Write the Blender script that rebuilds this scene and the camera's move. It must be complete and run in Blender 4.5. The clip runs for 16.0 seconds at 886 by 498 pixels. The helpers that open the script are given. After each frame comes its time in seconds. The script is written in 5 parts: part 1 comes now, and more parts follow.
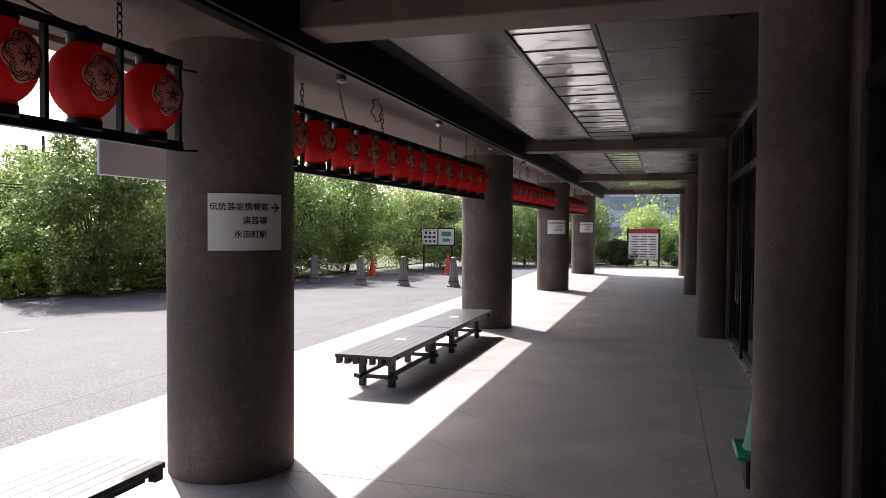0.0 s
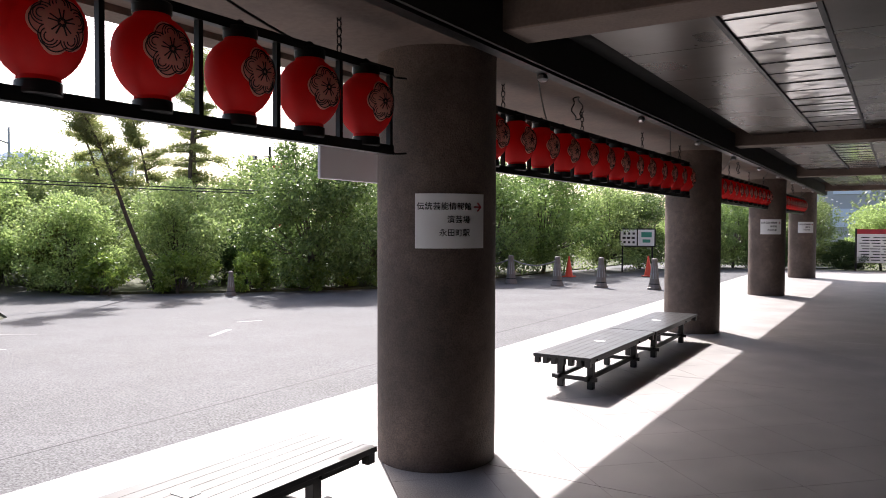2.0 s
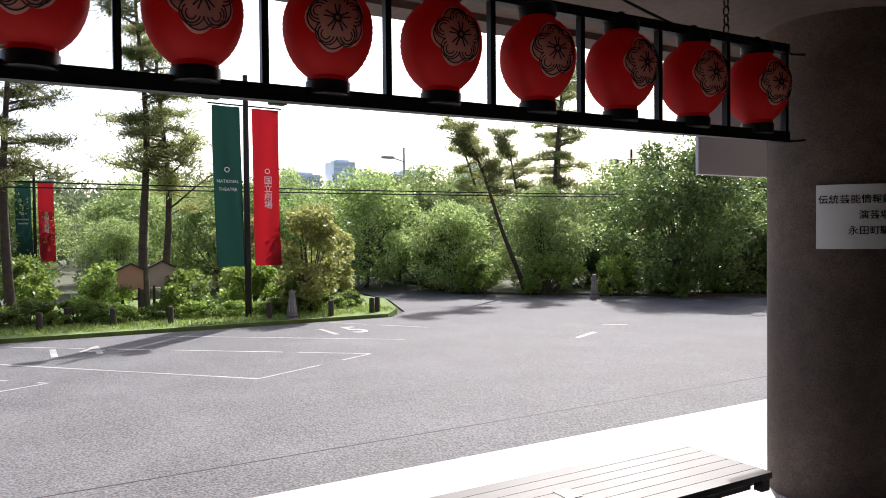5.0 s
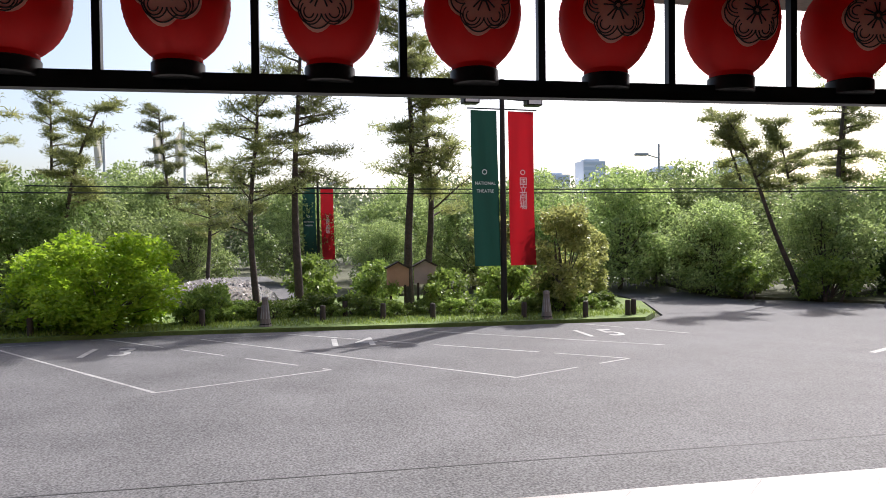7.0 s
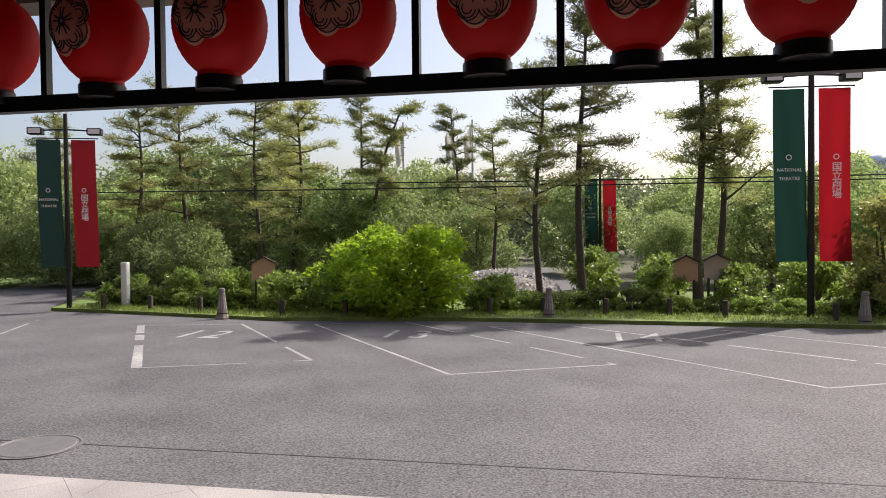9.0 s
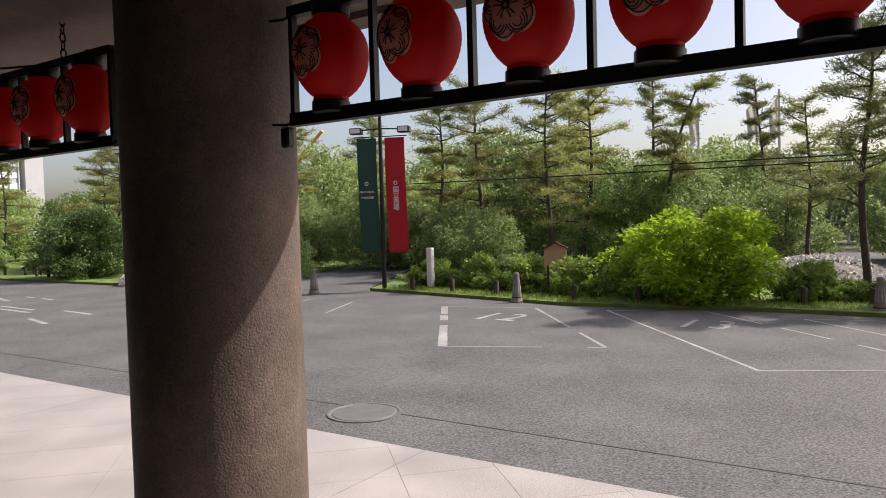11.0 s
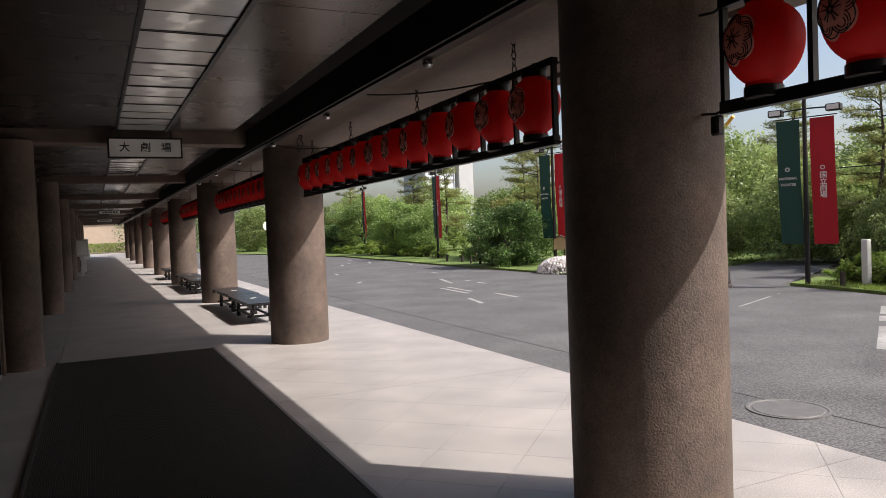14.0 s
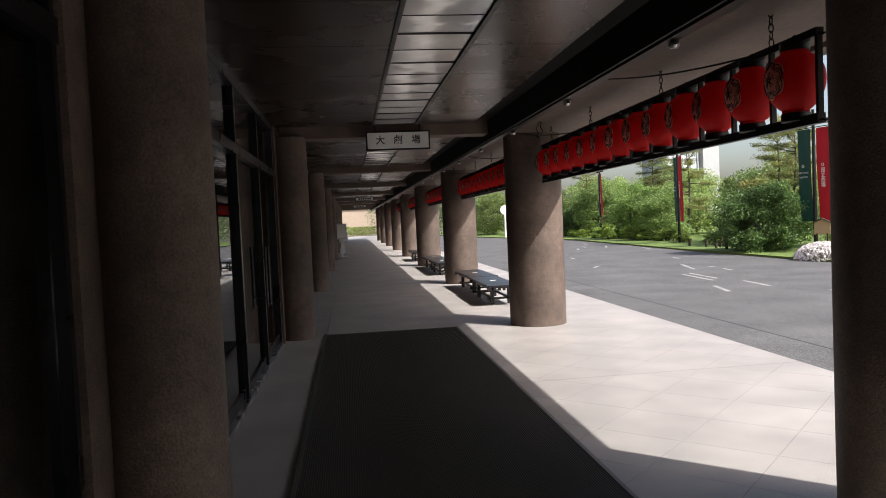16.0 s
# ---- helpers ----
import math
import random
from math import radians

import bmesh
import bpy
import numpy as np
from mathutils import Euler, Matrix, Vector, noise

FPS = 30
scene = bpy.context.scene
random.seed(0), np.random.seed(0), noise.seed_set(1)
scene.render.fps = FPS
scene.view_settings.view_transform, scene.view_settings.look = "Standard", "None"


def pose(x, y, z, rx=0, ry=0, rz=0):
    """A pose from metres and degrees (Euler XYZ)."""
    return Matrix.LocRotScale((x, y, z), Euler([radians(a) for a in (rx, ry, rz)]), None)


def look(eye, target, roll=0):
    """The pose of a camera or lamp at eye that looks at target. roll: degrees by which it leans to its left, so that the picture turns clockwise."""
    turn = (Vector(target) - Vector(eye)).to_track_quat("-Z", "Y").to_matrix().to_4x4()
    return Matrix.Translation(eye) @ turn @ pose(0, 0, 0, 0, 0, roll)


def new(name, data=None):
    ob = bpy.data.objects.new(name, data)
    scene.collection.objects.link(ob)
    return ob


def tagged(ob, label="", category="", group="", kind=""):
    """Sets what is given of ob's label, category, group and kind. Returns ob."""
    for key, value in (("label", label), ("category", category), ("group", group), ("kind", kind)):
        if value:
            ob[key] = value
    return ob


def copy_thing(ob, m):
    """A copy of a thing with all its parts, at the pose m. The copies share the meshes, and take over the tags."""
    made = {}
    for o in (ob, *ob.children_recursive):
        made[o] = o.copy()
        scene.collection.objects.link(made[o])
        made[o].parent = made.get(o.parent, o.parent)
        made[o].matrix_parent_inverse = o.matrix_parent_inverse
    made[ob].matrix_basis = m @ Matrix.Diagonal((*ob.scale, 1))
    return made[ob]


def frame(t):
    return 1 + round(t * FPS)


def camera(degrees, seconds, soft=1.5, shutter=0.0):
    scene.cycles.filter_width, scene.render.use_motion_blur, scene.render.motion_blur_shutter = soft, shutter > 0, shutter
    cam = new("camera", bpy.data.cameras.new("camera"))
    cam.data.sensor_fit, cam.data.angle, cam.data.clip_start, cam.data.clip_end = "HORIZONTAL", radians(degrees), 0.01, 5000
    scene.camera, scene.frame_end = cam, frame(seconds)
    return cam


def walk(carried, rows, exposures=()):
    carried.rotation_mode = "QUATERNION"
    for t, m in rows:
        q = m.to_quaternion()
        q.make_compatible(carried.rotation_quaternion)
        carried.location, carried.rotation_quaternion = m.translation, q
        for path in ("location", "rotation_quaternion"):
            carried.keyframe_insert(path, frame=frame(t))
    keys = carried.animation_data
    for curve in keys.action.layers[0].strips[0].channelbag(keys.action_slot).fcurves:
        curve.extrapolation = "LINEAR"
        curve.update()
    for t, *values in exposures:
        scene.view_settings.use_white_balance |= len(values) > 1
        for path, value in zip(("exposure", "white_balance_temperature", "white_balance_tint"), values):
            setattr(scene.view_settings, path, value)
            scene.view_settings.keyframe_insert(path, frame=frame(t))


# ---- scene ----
cam = camera(62.6, 16.0, soft=0.9)
PATH = [
    (0, (0.501, 0.729, 1.566), (-0.081, 2.642, 1.506), 0.38),
    (0.5, (0.500, 0.722, 1.563), (-0.192, 2.598, 1.504), 0.36),
    (1, (0.492, 0.730, 1.561), (-0.327, 2.553, 1.501), 0.34),
    (1.5, (0.475, 0.736, 1.559), (-0.465, 2.500, 1.500), 0.25),
    (2, (0.470, 0.713, 1.548), (-0.595, 2.405, 1.489), 0.19),
    (2.5, (0.450, 0.723, 1.545), (-0.738, 2.331, 1.486), 0.08),
    (3, (0.424, 0.743, 1.547), (-0.883, 2.256, 1.486), -0.15),
    (5.5, (0.254, 0.742, 1.520), (-1.554, 1.597, 1.479), -0.73),
    (6, (0.212, 0.726, 1.522), (-1.661, 1.426, 1.482), -0.87),
    (6.5, (0.181, 0.718, 1.526), (-1.746, 1.253, 1.487), -0.53),
    (7, (0.161, 0.696, 1.529), (-1.804, 1.068, 1.492), -0.71),
    (7.5, (0.139, 0.678, 1.531), (-1.851, 0.875, 1.499), -1.15),
    (8, (0.118, 0.667, 1.535), (-1.882, 0.668, 1.501), -1.14),
    (8.5, (0.109, 0.653, 1.540), (-1.881, 0.455, 1.493), -0.71),
    (9, (0.124, 0.623, 1.534), (-1.838, 0.242, 1.483), -0.56),
    (9.5, (0.122, 0.599, 1.540), (-1.796, 0.034, 1.481), -0.64),
    (10, (0.086, 0.571, 1.556), (-1.764, -0.185, 1.487), -0.97),
    (12.5, (0.192, 0.529, 1.553), (-1.114, -0.984, 1.473), -2.17),
    (13, (0.246, 0.628, 1.541), (-0.915, -0.999, 1.464), -2.30),
    (13.5, (0.303, 0.660, 1.535), (-0.709, -1.064, 1.465), -2.25),
    (14, (0.360, 0.663, 1.530), (-0.504, -1.140, 1.466), -2.22),
    (14.5, (0.423, 0.681, 1.534), (-0.289, -1.187, 1.466), -2.43),
    (15, (0.428, 0.739, 1.539), (-0.125, -1.181, 1.469), -2.48),
    (15.5, (0.429, 0.755, 1.543), (0.031, -1.204, 1.468), -2.50),
    (16, (0.427, 0.741, 1.556), (0.175, -1.241, 1.473), -2.59),
]
EXPOSURES = [(0, 1.12, 6400, 15), (3, 1.05, 6350, 15), (5.5, .76, 6350, 13), (7, .62, 6400, 14), (9, .44, 6800, 15), (10, .38, 6900, 16), (12.5, .36, 6900, 15), (14.5, .48, 6700, 12), (16, .68, 6600, 11)]
walk(cam, [(t, look(eye, target, roll)) for t, eye, target, roll in PATH], EXPOSURES)

# ---- world, sun, exposure ----
SUN_DIR = Vector((0.686, -0.667, -0.93)).normalized()
world = bpy.data.worlds.new("world")
scene.world = world
world.use_nodes = True
wn = world.node_tree.nodes
sky = wn.new("ShaderNodeTexSky")
sky.sky_type = 'NISHITA'
sky.sun_disc = False
sky.sun_elevation = math.asin(-SUN_DIR.z)
sky.sun_rotation = math.atan2(-SUN_DIR.x, -SUN_DIR.y)
sky.air_density, sky.dust_density, sky.ozone_density = 0.9, 3.5, 0.3
wn["Background"].inputs["Strength"].default_value = 0.15
world.node_tree.links.new(sky.outputs[0], wn["Background"].inputs["Color"])
sun = bpy.data.lights.new("sun", 'SUN')
sun.energy, sun.angle, sun.color = 4.6, radians(0.55), (1.0, 0.97, 0.93)
new("sun", sun).matrix_world = look((0, 0, 30), Vector((0, 0, 30)) + SUN_DIR)

# ---- helpers ----
K = 1.1                                   # site module: one drawing unit in metres
RNG = np.random.default_rng(7)


def mat(name, base, rough=0.7, metal=0.0, var=0.25, scale=6.0, fine=60.0, bump=0.15, dist=0.01, spec=0.5, piece=0.0, stain=0.0, coat=0.0, grain=0.4, site=False, stretch=0.0):
    """A procedural surface: colour mottled at two scales, grain, relief."""
    m = bpy.data.materials.new(name)
    m.use_nodes = True
    nt = m.node_tree
    n, l = nt.nodes, nt.links
    bsdf = n["Principled BSDF"]
    tc = n.new("ShaderNodeTexCoord")
    a, b = n.new("ShaderNodeTexNoise"), n.new("ShaderNodeTexNoise")
    a.inputs["Scale"].default_value, a.inputs["Detail"].default_value = scale, 5
    b.inputs["Scale"].default_value, b.inputs["Detail"].default_value = fine, 3
    where = n.new("ShaderNodeNewGeometry").outputs["Position"] if site else tc.outputs["Object"]
    if stretch:
        mp = n.new("ShaderNodeMapping")
        mp.inputs["Scale"].default_value = (1, 1, stretch)
        l.new(where, mp.inputs["Vector"])
        where = mp.outputs[0]
    l.new(where, a.inputs["Vector"])
    l.new(where, b.inputs["Vector"])
    mix = n.new("ShaderNodeMath")
    mix.operation = 'MULTIPLY_ADD'
    l.new(a.outputs["Fac"], mix.inputs[0])
    mix.inputs[1].default_value = 1 - grain
    sub = n.new("ShaderNodeMath")
    sub.operation = 'MULTIPLY'
    l.new(b.outputs["Fac"], sub.inputs[0])
    sub.inputs[1].default_value = grain
    l.new(sub.outputs[0], mix.inputs[2])
    ramp = n.new("ShaderNodeValToRGB")
    ramp.color_ramp.elements[0].position, ramp.color_ramp.elements[1].position = 0.3, 0.7
    lo = [c * (1 - var) for c in base]
    hi = [min(1, c * (1 + var)) for c in base]
    ramp.color_ramp.elements[0].color, ramp.color_ramp.elements[1].color = (*lo, 1), (*hi, 1)
    l.new(mix.outputs[0], ramp.inputs["Fac"])
    out = ramp.outputs["Color"]
    if piece:
        info = n.new("ShaderNodeObjectInfo")
        hsv = n.new("ShaderNodeHueSaturation")
        rng_ = n.new("ShaderNodeMapRange")
        rng_.inputs["To Min"].default_value, rng_.inputs["To Max"].default_value = 1 - piece, 1 + piece
        l.new(info.outputs["Random"], rng_.inputs["Value"])
        l.new(rng_.outputs[0], hsv.inputs["Value"])
        l.new(out, hsv.inputs["Color"])
        out = hsv.outputs["Color"]
    if stain:
        s = n.new("ShaderNodeTexNoise")
        s.inputs["Scale"].default_value, s.inputs["Detail"].default_value = 1.3, 8
        l.new(where, s.inputs["Vector"])
        r2 = n.new("ShaderNodeValToRGB")
        r2.color_ramp.elements[0].position, r2.color_ramp.elements[1].position = 0.42, 0.62
        r2.color_ramp.elements[0].color = (1 - stain, 1 - stain, 1 - stain, 1)
        l.new(s.outputs["Fac"], r2.inputs["Fac"])
        mul = n.new("ShaderNodeMixRGB")
        mul.blend_type = 'MULTIPLY'
        mul.inputs["Fac"].default_value = 1.0
        l.new(out, mul.inputs["Color1"])
        l.new(r2.outputs["Color"], mul.inputs["Color2"])
        out = mul.outputs["Color"]
    l.new(out, bsdf.inputs["Base Color"])
    rr = n.new("ShaderNodeMapRange")
    rr.inputs["To Min"].default_value, rr.inputs["To Max"].default_value = max(0.02, rough - 0.1), min(1, rough + 0.1)
    l.new(a.outputs["Fac"], rr.inputs["Value"])
    l.new(rr.outputs[0], bsdf.inputs["Roughness"])
    bsdf.inputs["Metallic"].default_value = metal
    bsdf.inputs["Specular IOR Level"].default_value = spec
    bsdf.inputs["Coat Weight"].default_value = coat
    if bump:
        bp = n.new("ShaderNodeBump")
        bp.inputs["Strength"].default_value, bp.inputs["Distance"].default_value = bump, dist
        l.new(mix.outputs[0], bp.inputs["Height"])
        l.new(bp.outputs[0], bsdf.inputs["Normal"])
    return m


def leaf_mat(name, dark, light, trans=0.35):
    m = bpy.data.materials.new(name)
    m.use_nodes = True
    n, l = m.node_tree.nodes, m.node_tree.links
    bsdf = n["Principled BSDF"]
    geo, info = n.new("ShaderNodeNewGeometry"), n.new("ShaderNodeObjectInfo")
    ramp = n.new("ShaderNodeValToRGB")
    low = [d + 0.22 * (e - d) for d, e in zip(dark, light)]
    high = [d + 0.80 * (e - d) for d, e in zip(dark, light)]
    ramp.color_ramp.elements[0].color, ramp.color_ramp.elements[1].color = (*low, 1), (*high, 1)
    l.new(geo.outputs["Random Per Island"], ramp.inputs["Fac"])
    hsv = n.new("ShaderNodeHueSaturation")
    mr = n.new("ShaderNodeMapRange")
    mr.inputs["To Min"].default_value, mr.inputs["To Max"].default_value = 0.62, 1.35
    l.new(info.outputs["Random"], mr.inputs["Value"])
    l.new(mr.outputs[0], hsv.inputs["Value"])
    l.new(ramp.outputs["Color"], hsv.inputs["Color"])
    l.new(hsv.outputs["Color"], bsdf.inputs["Base Color"])
    bsdf.inputs["Roughness"].default_value = 0.42
    bsdf.inputs["Specular IOR Level"].default_value = 0.42
    tr = n.new("ShaderNodeBsdfTranslucent")
    l.new(hsv.outputs["Color"], tr.inputs["Color"])
    mx = n.new("ShaderNodeMixShader")
    mx.inputs["Fac"].default_value = trans
    l.new(bsdf.outputs[0], mx.inputs[1])
    l.new(tr.outputs[0], mx.inputs[2])
    l.new(mx.outputs[0], n["Material Output"].inputs["Surface"])
    return m


def mesh(name, bm, material, parent=None, label="", smooth=False, kind=""):
    """Links a bmesh, drawn in site units, as one mesh object."""
    bmesh.ops.recalc_face_normals(bm, faces=bm.faces)
    bm.transform(Matrix.Scale(K, 4))
    me = bpy.data.meshes.new(name)
    bm.to_mesh(me)
    bm.free()
    if smooth:
        for p in me.polygons:
            p.use_smooth = True
        me.set_sharp_from_angle(angle=radians(40))
    me.materials.append(material)
    ob = new(name, me)
    if parent:
        ob.parent = parent
    return tagged(ob, label=label, kind=kind)


def again(src, parent, x=0, y=0, z=0, rz=0, rx=0, ry=0):
    """Another object on the same mesh."""
    ob = new(src.name.split(".")[0], src.data)
    ob.parent = parent
    ob.matrix_basis = spot(x, y, z, rz, rx, ry)
    return ob


def spot(x, y, z=0, rz=0, rx=0, ry=0):
    return pose(x * K, y * K, z * K, rx, ry, rz)


def thing(name, label, category, at=(0, 0, 0), rz=0, group="", kind=""):
    ob = new(name)
    ob.matrix_basis = spot(*at, rz)
    return tagged(ob, label, category, group, kind)


def box(bm, x0, x1, y0, y1, z0, z1, bevel=0.0):
    v = bmesh.ops.create_cube(bm, size=1.0)["verts"]
    for p in v:
        p.co = Vector(((x0 + x1) / 2 + p.co.x * (x1 - x0), (y0 + y1) / 2 + p.co.y * (y1 - y0), (z0 + z1) / 2 + p.co.z * (z1 - z0)))
    if bevel:
        e = list({e for p in v for e in p.link_edges})
        bmesh.ops.bevel(bm, geom=e, offset=bevel, segments=1, affect='EDGES')
    return bm


def bx(x0, x1, y0, y1, z0, z1, bevel=0.0):
    return box(bmesh.new(), x0, x1, y0, y1, z0, z1, bevel)


def tube(bm, pts, radii, n=8, cap=True):
    """A tapered tube along points."""
    rings = []
    pts = [Vector(p) for p in pts]
    for i, p in enumerate(pts):
        d = (pts[min(i + 1, len(pts) - 1)] - pts[max(i - 1, 0)]).normalized()
        u = d.cross(Vector((0.31, 0.95, 0.05)) if abs(d.z) > 0.9 else Vector((0, 0, 1))).normalized()
        w = d.cross(u)
        rings.append([bm.verts.new(p + radii[i] * (math.cos(a) * u + math.sin(a) * w)) for a in [2 * math.pi * k / n for k in range(n)]])
    for a, b in zip(rings, rings[1:]):
        for k in range(n):
            bm.faces.new((a[k], a[(k + 1) % n], b[(k + 1) % n], b[k]))
    if cap:
        bm.faces.new(rings[0][::-1])
        bm.faces.new(rings[-1])
    return bm


def lathe(bm, prof, n=24, x=0, y=0, caps=True):
    """A solid turned about z: prof is a list of (radius, z)."""
    rings = [[bm.verts.new((x + r * math.cos(2 * math.pi * k / n), y + r * math.sin(2 * math.pi * k / n), z)) for k in range(n)] for r, z in prof]
    for a, b in zip(rings, rings[1:]):
        for k in range(n):
            bm.faces.new((a[k], a[(k + 1) % n], b[(k + 1) % n], b[k]))
    if caps:
        bm.faces.new(rings[0][::-1])
        bm.faces.new(rings[-1])
    return bm


def sheet(bm, pts, z=0.0):
    return bm.faces.new([bm.verts.new((p[0], p[1], z)) for p in pts])


def slab(pts, z0, z1):
    """A flat prism with the outline pts."""
    bm = bmesh.new()
    f = sheet(bm, pts, z0)
    r = bmesh.ops.extrude_face_region(bm, geom=[f])
    for v in r["geom"]:
        if isinstance(v, bmesh.types.BMVert):
            v.co.z = z1
    return bm


def lettering(name, text, size, material, parent, m, label=""):
    """Flat raised letters in the built-in font, centred, reading along +x with +y up."""
    cu = bpy.data.curves.new(name, 'FONT')
    cu.body, cu.size, cu.align_x, cu.align_y, cu.extrude = text, size * K, 'CENTER', 'CENTER', 0.0008
    cu.offset = size * 0.013
    cu.resolution_u = 2
    tmp = new(name, cu)
    me = bpy.data.meshes.new_from_object(tmp.evaluated_get(bpy.context.evaluated_depsgraph_get()))
    bpy.data.objects.remove(tmp)
    bpy.data.curves.remove(cu)
    me.materials.clear()
    me.materials.append(material)
    ob = new(name, me)
    ob.parent, ob.matrix_basis = parent, m
    return tagged(ob, label=label)


def leaf_mesh(name, c, size, material, parent=None, up=0.0, thin=0.55, way=None, kind="", label=""):
    """Many small leaves, one diamond each, at the centres c."""
    n = len(c)
    u = RNG.normal(size=(n, 3)) if way is None else way + 0.45 * RNG.normal(size=(n, 3))
    u /= np.linalg.norm(u, axis=1)[:, None]
    w = RNG.normal(size=(n, 3))
    w[:, 2] -= up
    w = np.cross(u, w)
    w /= np.linalg.norm(w, axis=1)[:, None] + 1e-9
    s = (size * RNG.uniform(0.6, 1.3, n))[:, None] * K
    c = np.asarray(c) * K
    v = np.stack([c - u * s, c + w * s * thin, c + u * s, c - w * s * thin], 1).reshape(-1, 3)
    me = bpy.data.meshes.new(name)
    me.vertices.add(4 * n)
    me.vertices.foreach_set("co", v.astype(np.float32).ravel())
    me.loops.add(4 * n)
    me.loops.foreach_set("vertex_index", np.arange(4 * n, dtype=np.int32))
    me.polygons.add(n)
    me.polygons.foreach_set("loop_start", np.arange(0, 4 * n, 4, dtype=np.int32))
    me.update(calc_edges=True)
    me.materials.append(material)
    ob = new(name, me)
    if parent:
        ob.parent = parent
    return tagged(ob, label=label, kind=kind)


# ---- materials ----
M_COL = mat("column_concrete", (0.14, 0.100, 0.080), 0.72, var=0.5, scale=14, fine=95, bump=0.9, dist=0.008, stain=0.4, grain=0.6)
M_SOF = mat("soffit_concrete", (0.150, 0.110, 0.088), 0.75, var=0.34, scale=2, fine=30, bump=0.15, stain=0.12)
M_BEAM = mat("beam_concrete", (0.145, 0.106, 0.085), 0.8, var=0.3, scale=3, fine=50, bump=0.2)
M_PAVE = mat("paving_granite", (0.365, 0.342, 0.328), 0.55, var=0.42, grain=0.68, scale=1.6, fine=110, bump=0.12, dist=0.004, piece=0.014, stain=0.12, site=True)
M_JOINT = mat("paving_joint", (0.32, 0.30, 0.28), 0.9, var=0.2)
M_ASPH = mat("asphalt", (0.098, 0.097, 0.100), 0.85, var=0.95, grain=0.72, scale=0.9, fine=58, bump=0.6, dist=0.010, stain=0.03)
M_TAR = mat("tar_joint", (0.02, 0.02, 0.02), 0.7)
M_PAINT = mat("road_paint", (0.34, 0.34, 0.33), 0.7, var=0.35, scale=9, fine=40, bump=0.2, stain=0.25)
M_CEIL = mat("ceiling_panel", (0.056, 0.042, 0.032), 0.28, metal=0.55, var=0.10, scale=1.5, fine=20, bump=0.03)
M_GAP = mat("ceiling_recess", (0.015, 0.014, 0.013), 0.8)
M_BLACK = mat("black_steel", (0.012, 0.012, 0.013), 0.4, metal=0.3, var=0.3, scale=8, bump=0.05)
M_BRONZE = mat("dark_bronze", (0.035, 0.035, 0.04), 0.3, metal=0.8, var=0.2, bump=0.03)
M_STEEL = mat("stainless_steel", (0.55, 0.55, 0.56), 0.28, metal=1.0, var=0.08, bump=0.02)
M_BENCH = mat("black_stained_wood", (0.016, 0.015, 0.016), 0.36, var=0.5, scale=2.5, fine=40, bump=0.05, spec=0.4)
M_MAT = mat("rubber_mat", (0.05, 0.045, 0.037), 0.75, var=0.2, scale=20, bump=0.1)
M_WHITE = mat("white_paper", (0.78, 0.78, 0.77), 0.6, var=0.03, bump=0.0)
M_SIGNW = mat("white_sign_board", (0.72, 0.72, 0.70), 0.45, var=0.05, bump=0.0)
M_INK = mat("black_ink", (0.01, 0.01, 0.01), 0.6, bump=0.0)
M_REDINK = mat("dark_red_ink", (0.32, 0.02, 0.03), 0.6, bump=0.0)
M_GREENINK = mat("green_ink", (0.05, 0.28, 0.2), 0.6, bump=0.0)
M_GREEN = mat("green_plastic", (0.01, 0.24, 0.13), 0.4, var=0.15, scale=5, bump=0.05)
M_ORANGE = mat("orange_plastic", (0.72, 0.07, 0.03), 0.45, var=0.1, bump=0.03)
M_ORANGE2 = mat("orange_crane_paint", (0.85, 0.36, 0.04), 0.5, var=0.1, bump=0.0)
M_GREYCONE = mat("grey_brown_plastic", (0.19, 0.165, 0.15), 0.6, var=0.2, bump=0.1)
M_BARK = mat("pine_bark", (0.075, 0.058, 0.048), 0.95, var=0.5, scale=9, fine=40, bump=0.9, dist=0.03)
M_BARK2 = mat("tree_bark", (0.10, 0.085, 0.07), 0.95, var=0.4, scale=9, fine=40, bump=0.7, dist=0.02)
M_GRASS = mat("grass_ground", (0.12, 0.18, 0.04), 0.95, var=0.45, scale=3, fine=40, bump=0.8, dist=0.03)
M_SOIL = mat("woodland_soil", (0.08, 0.085, 0.045), 0.95, var=0.45, scale=1, fine=12, bump=0.8, dist=0.05)
M_WOODPOST = mat("weathered_post", (0.05, 0.038, 0.03), 0.85, var=0.3)
M_BOARD = mat("notice_board_wood", (0.46, 0.30, 0.19), 0.7, var=0.12, scale=4)
M_BOARDGREY = mat("notice_board_grey", (0.42, 0.36, 0.32), 0.7, var=0.1)
# aerial haze is put into these two pale blue base colours
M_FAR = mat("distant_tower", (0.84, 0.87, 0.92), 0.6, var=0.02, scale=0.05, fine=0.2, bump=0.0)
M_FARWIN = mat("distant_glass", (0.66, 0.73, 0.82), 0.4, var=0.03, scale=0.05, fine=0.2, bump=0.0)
M_GREYB = mat("grey_building", (0.42, 0.43, 0.44), 0.7, var=0.08, scale=0.5)
M_BROWNB = mat("brown_wall", (0.25, 0.17, 0.13), 0.8, var=0.1, scale=1)
M_ROCK = mat("garden_rock", (0.22, 0.20, 0.18), 0.9, var=0.35, bump=0.8, dist=0.05)
M_WALLP = mat("painted_panel", (0.52, 0.53, 0.55), 0.6, var=0.04)
M_PALEBOARD = mat("pale_grey_board", (0.70, 0.72, 0.76), 0.6, var=0.03, scale=3, bump=0.0)
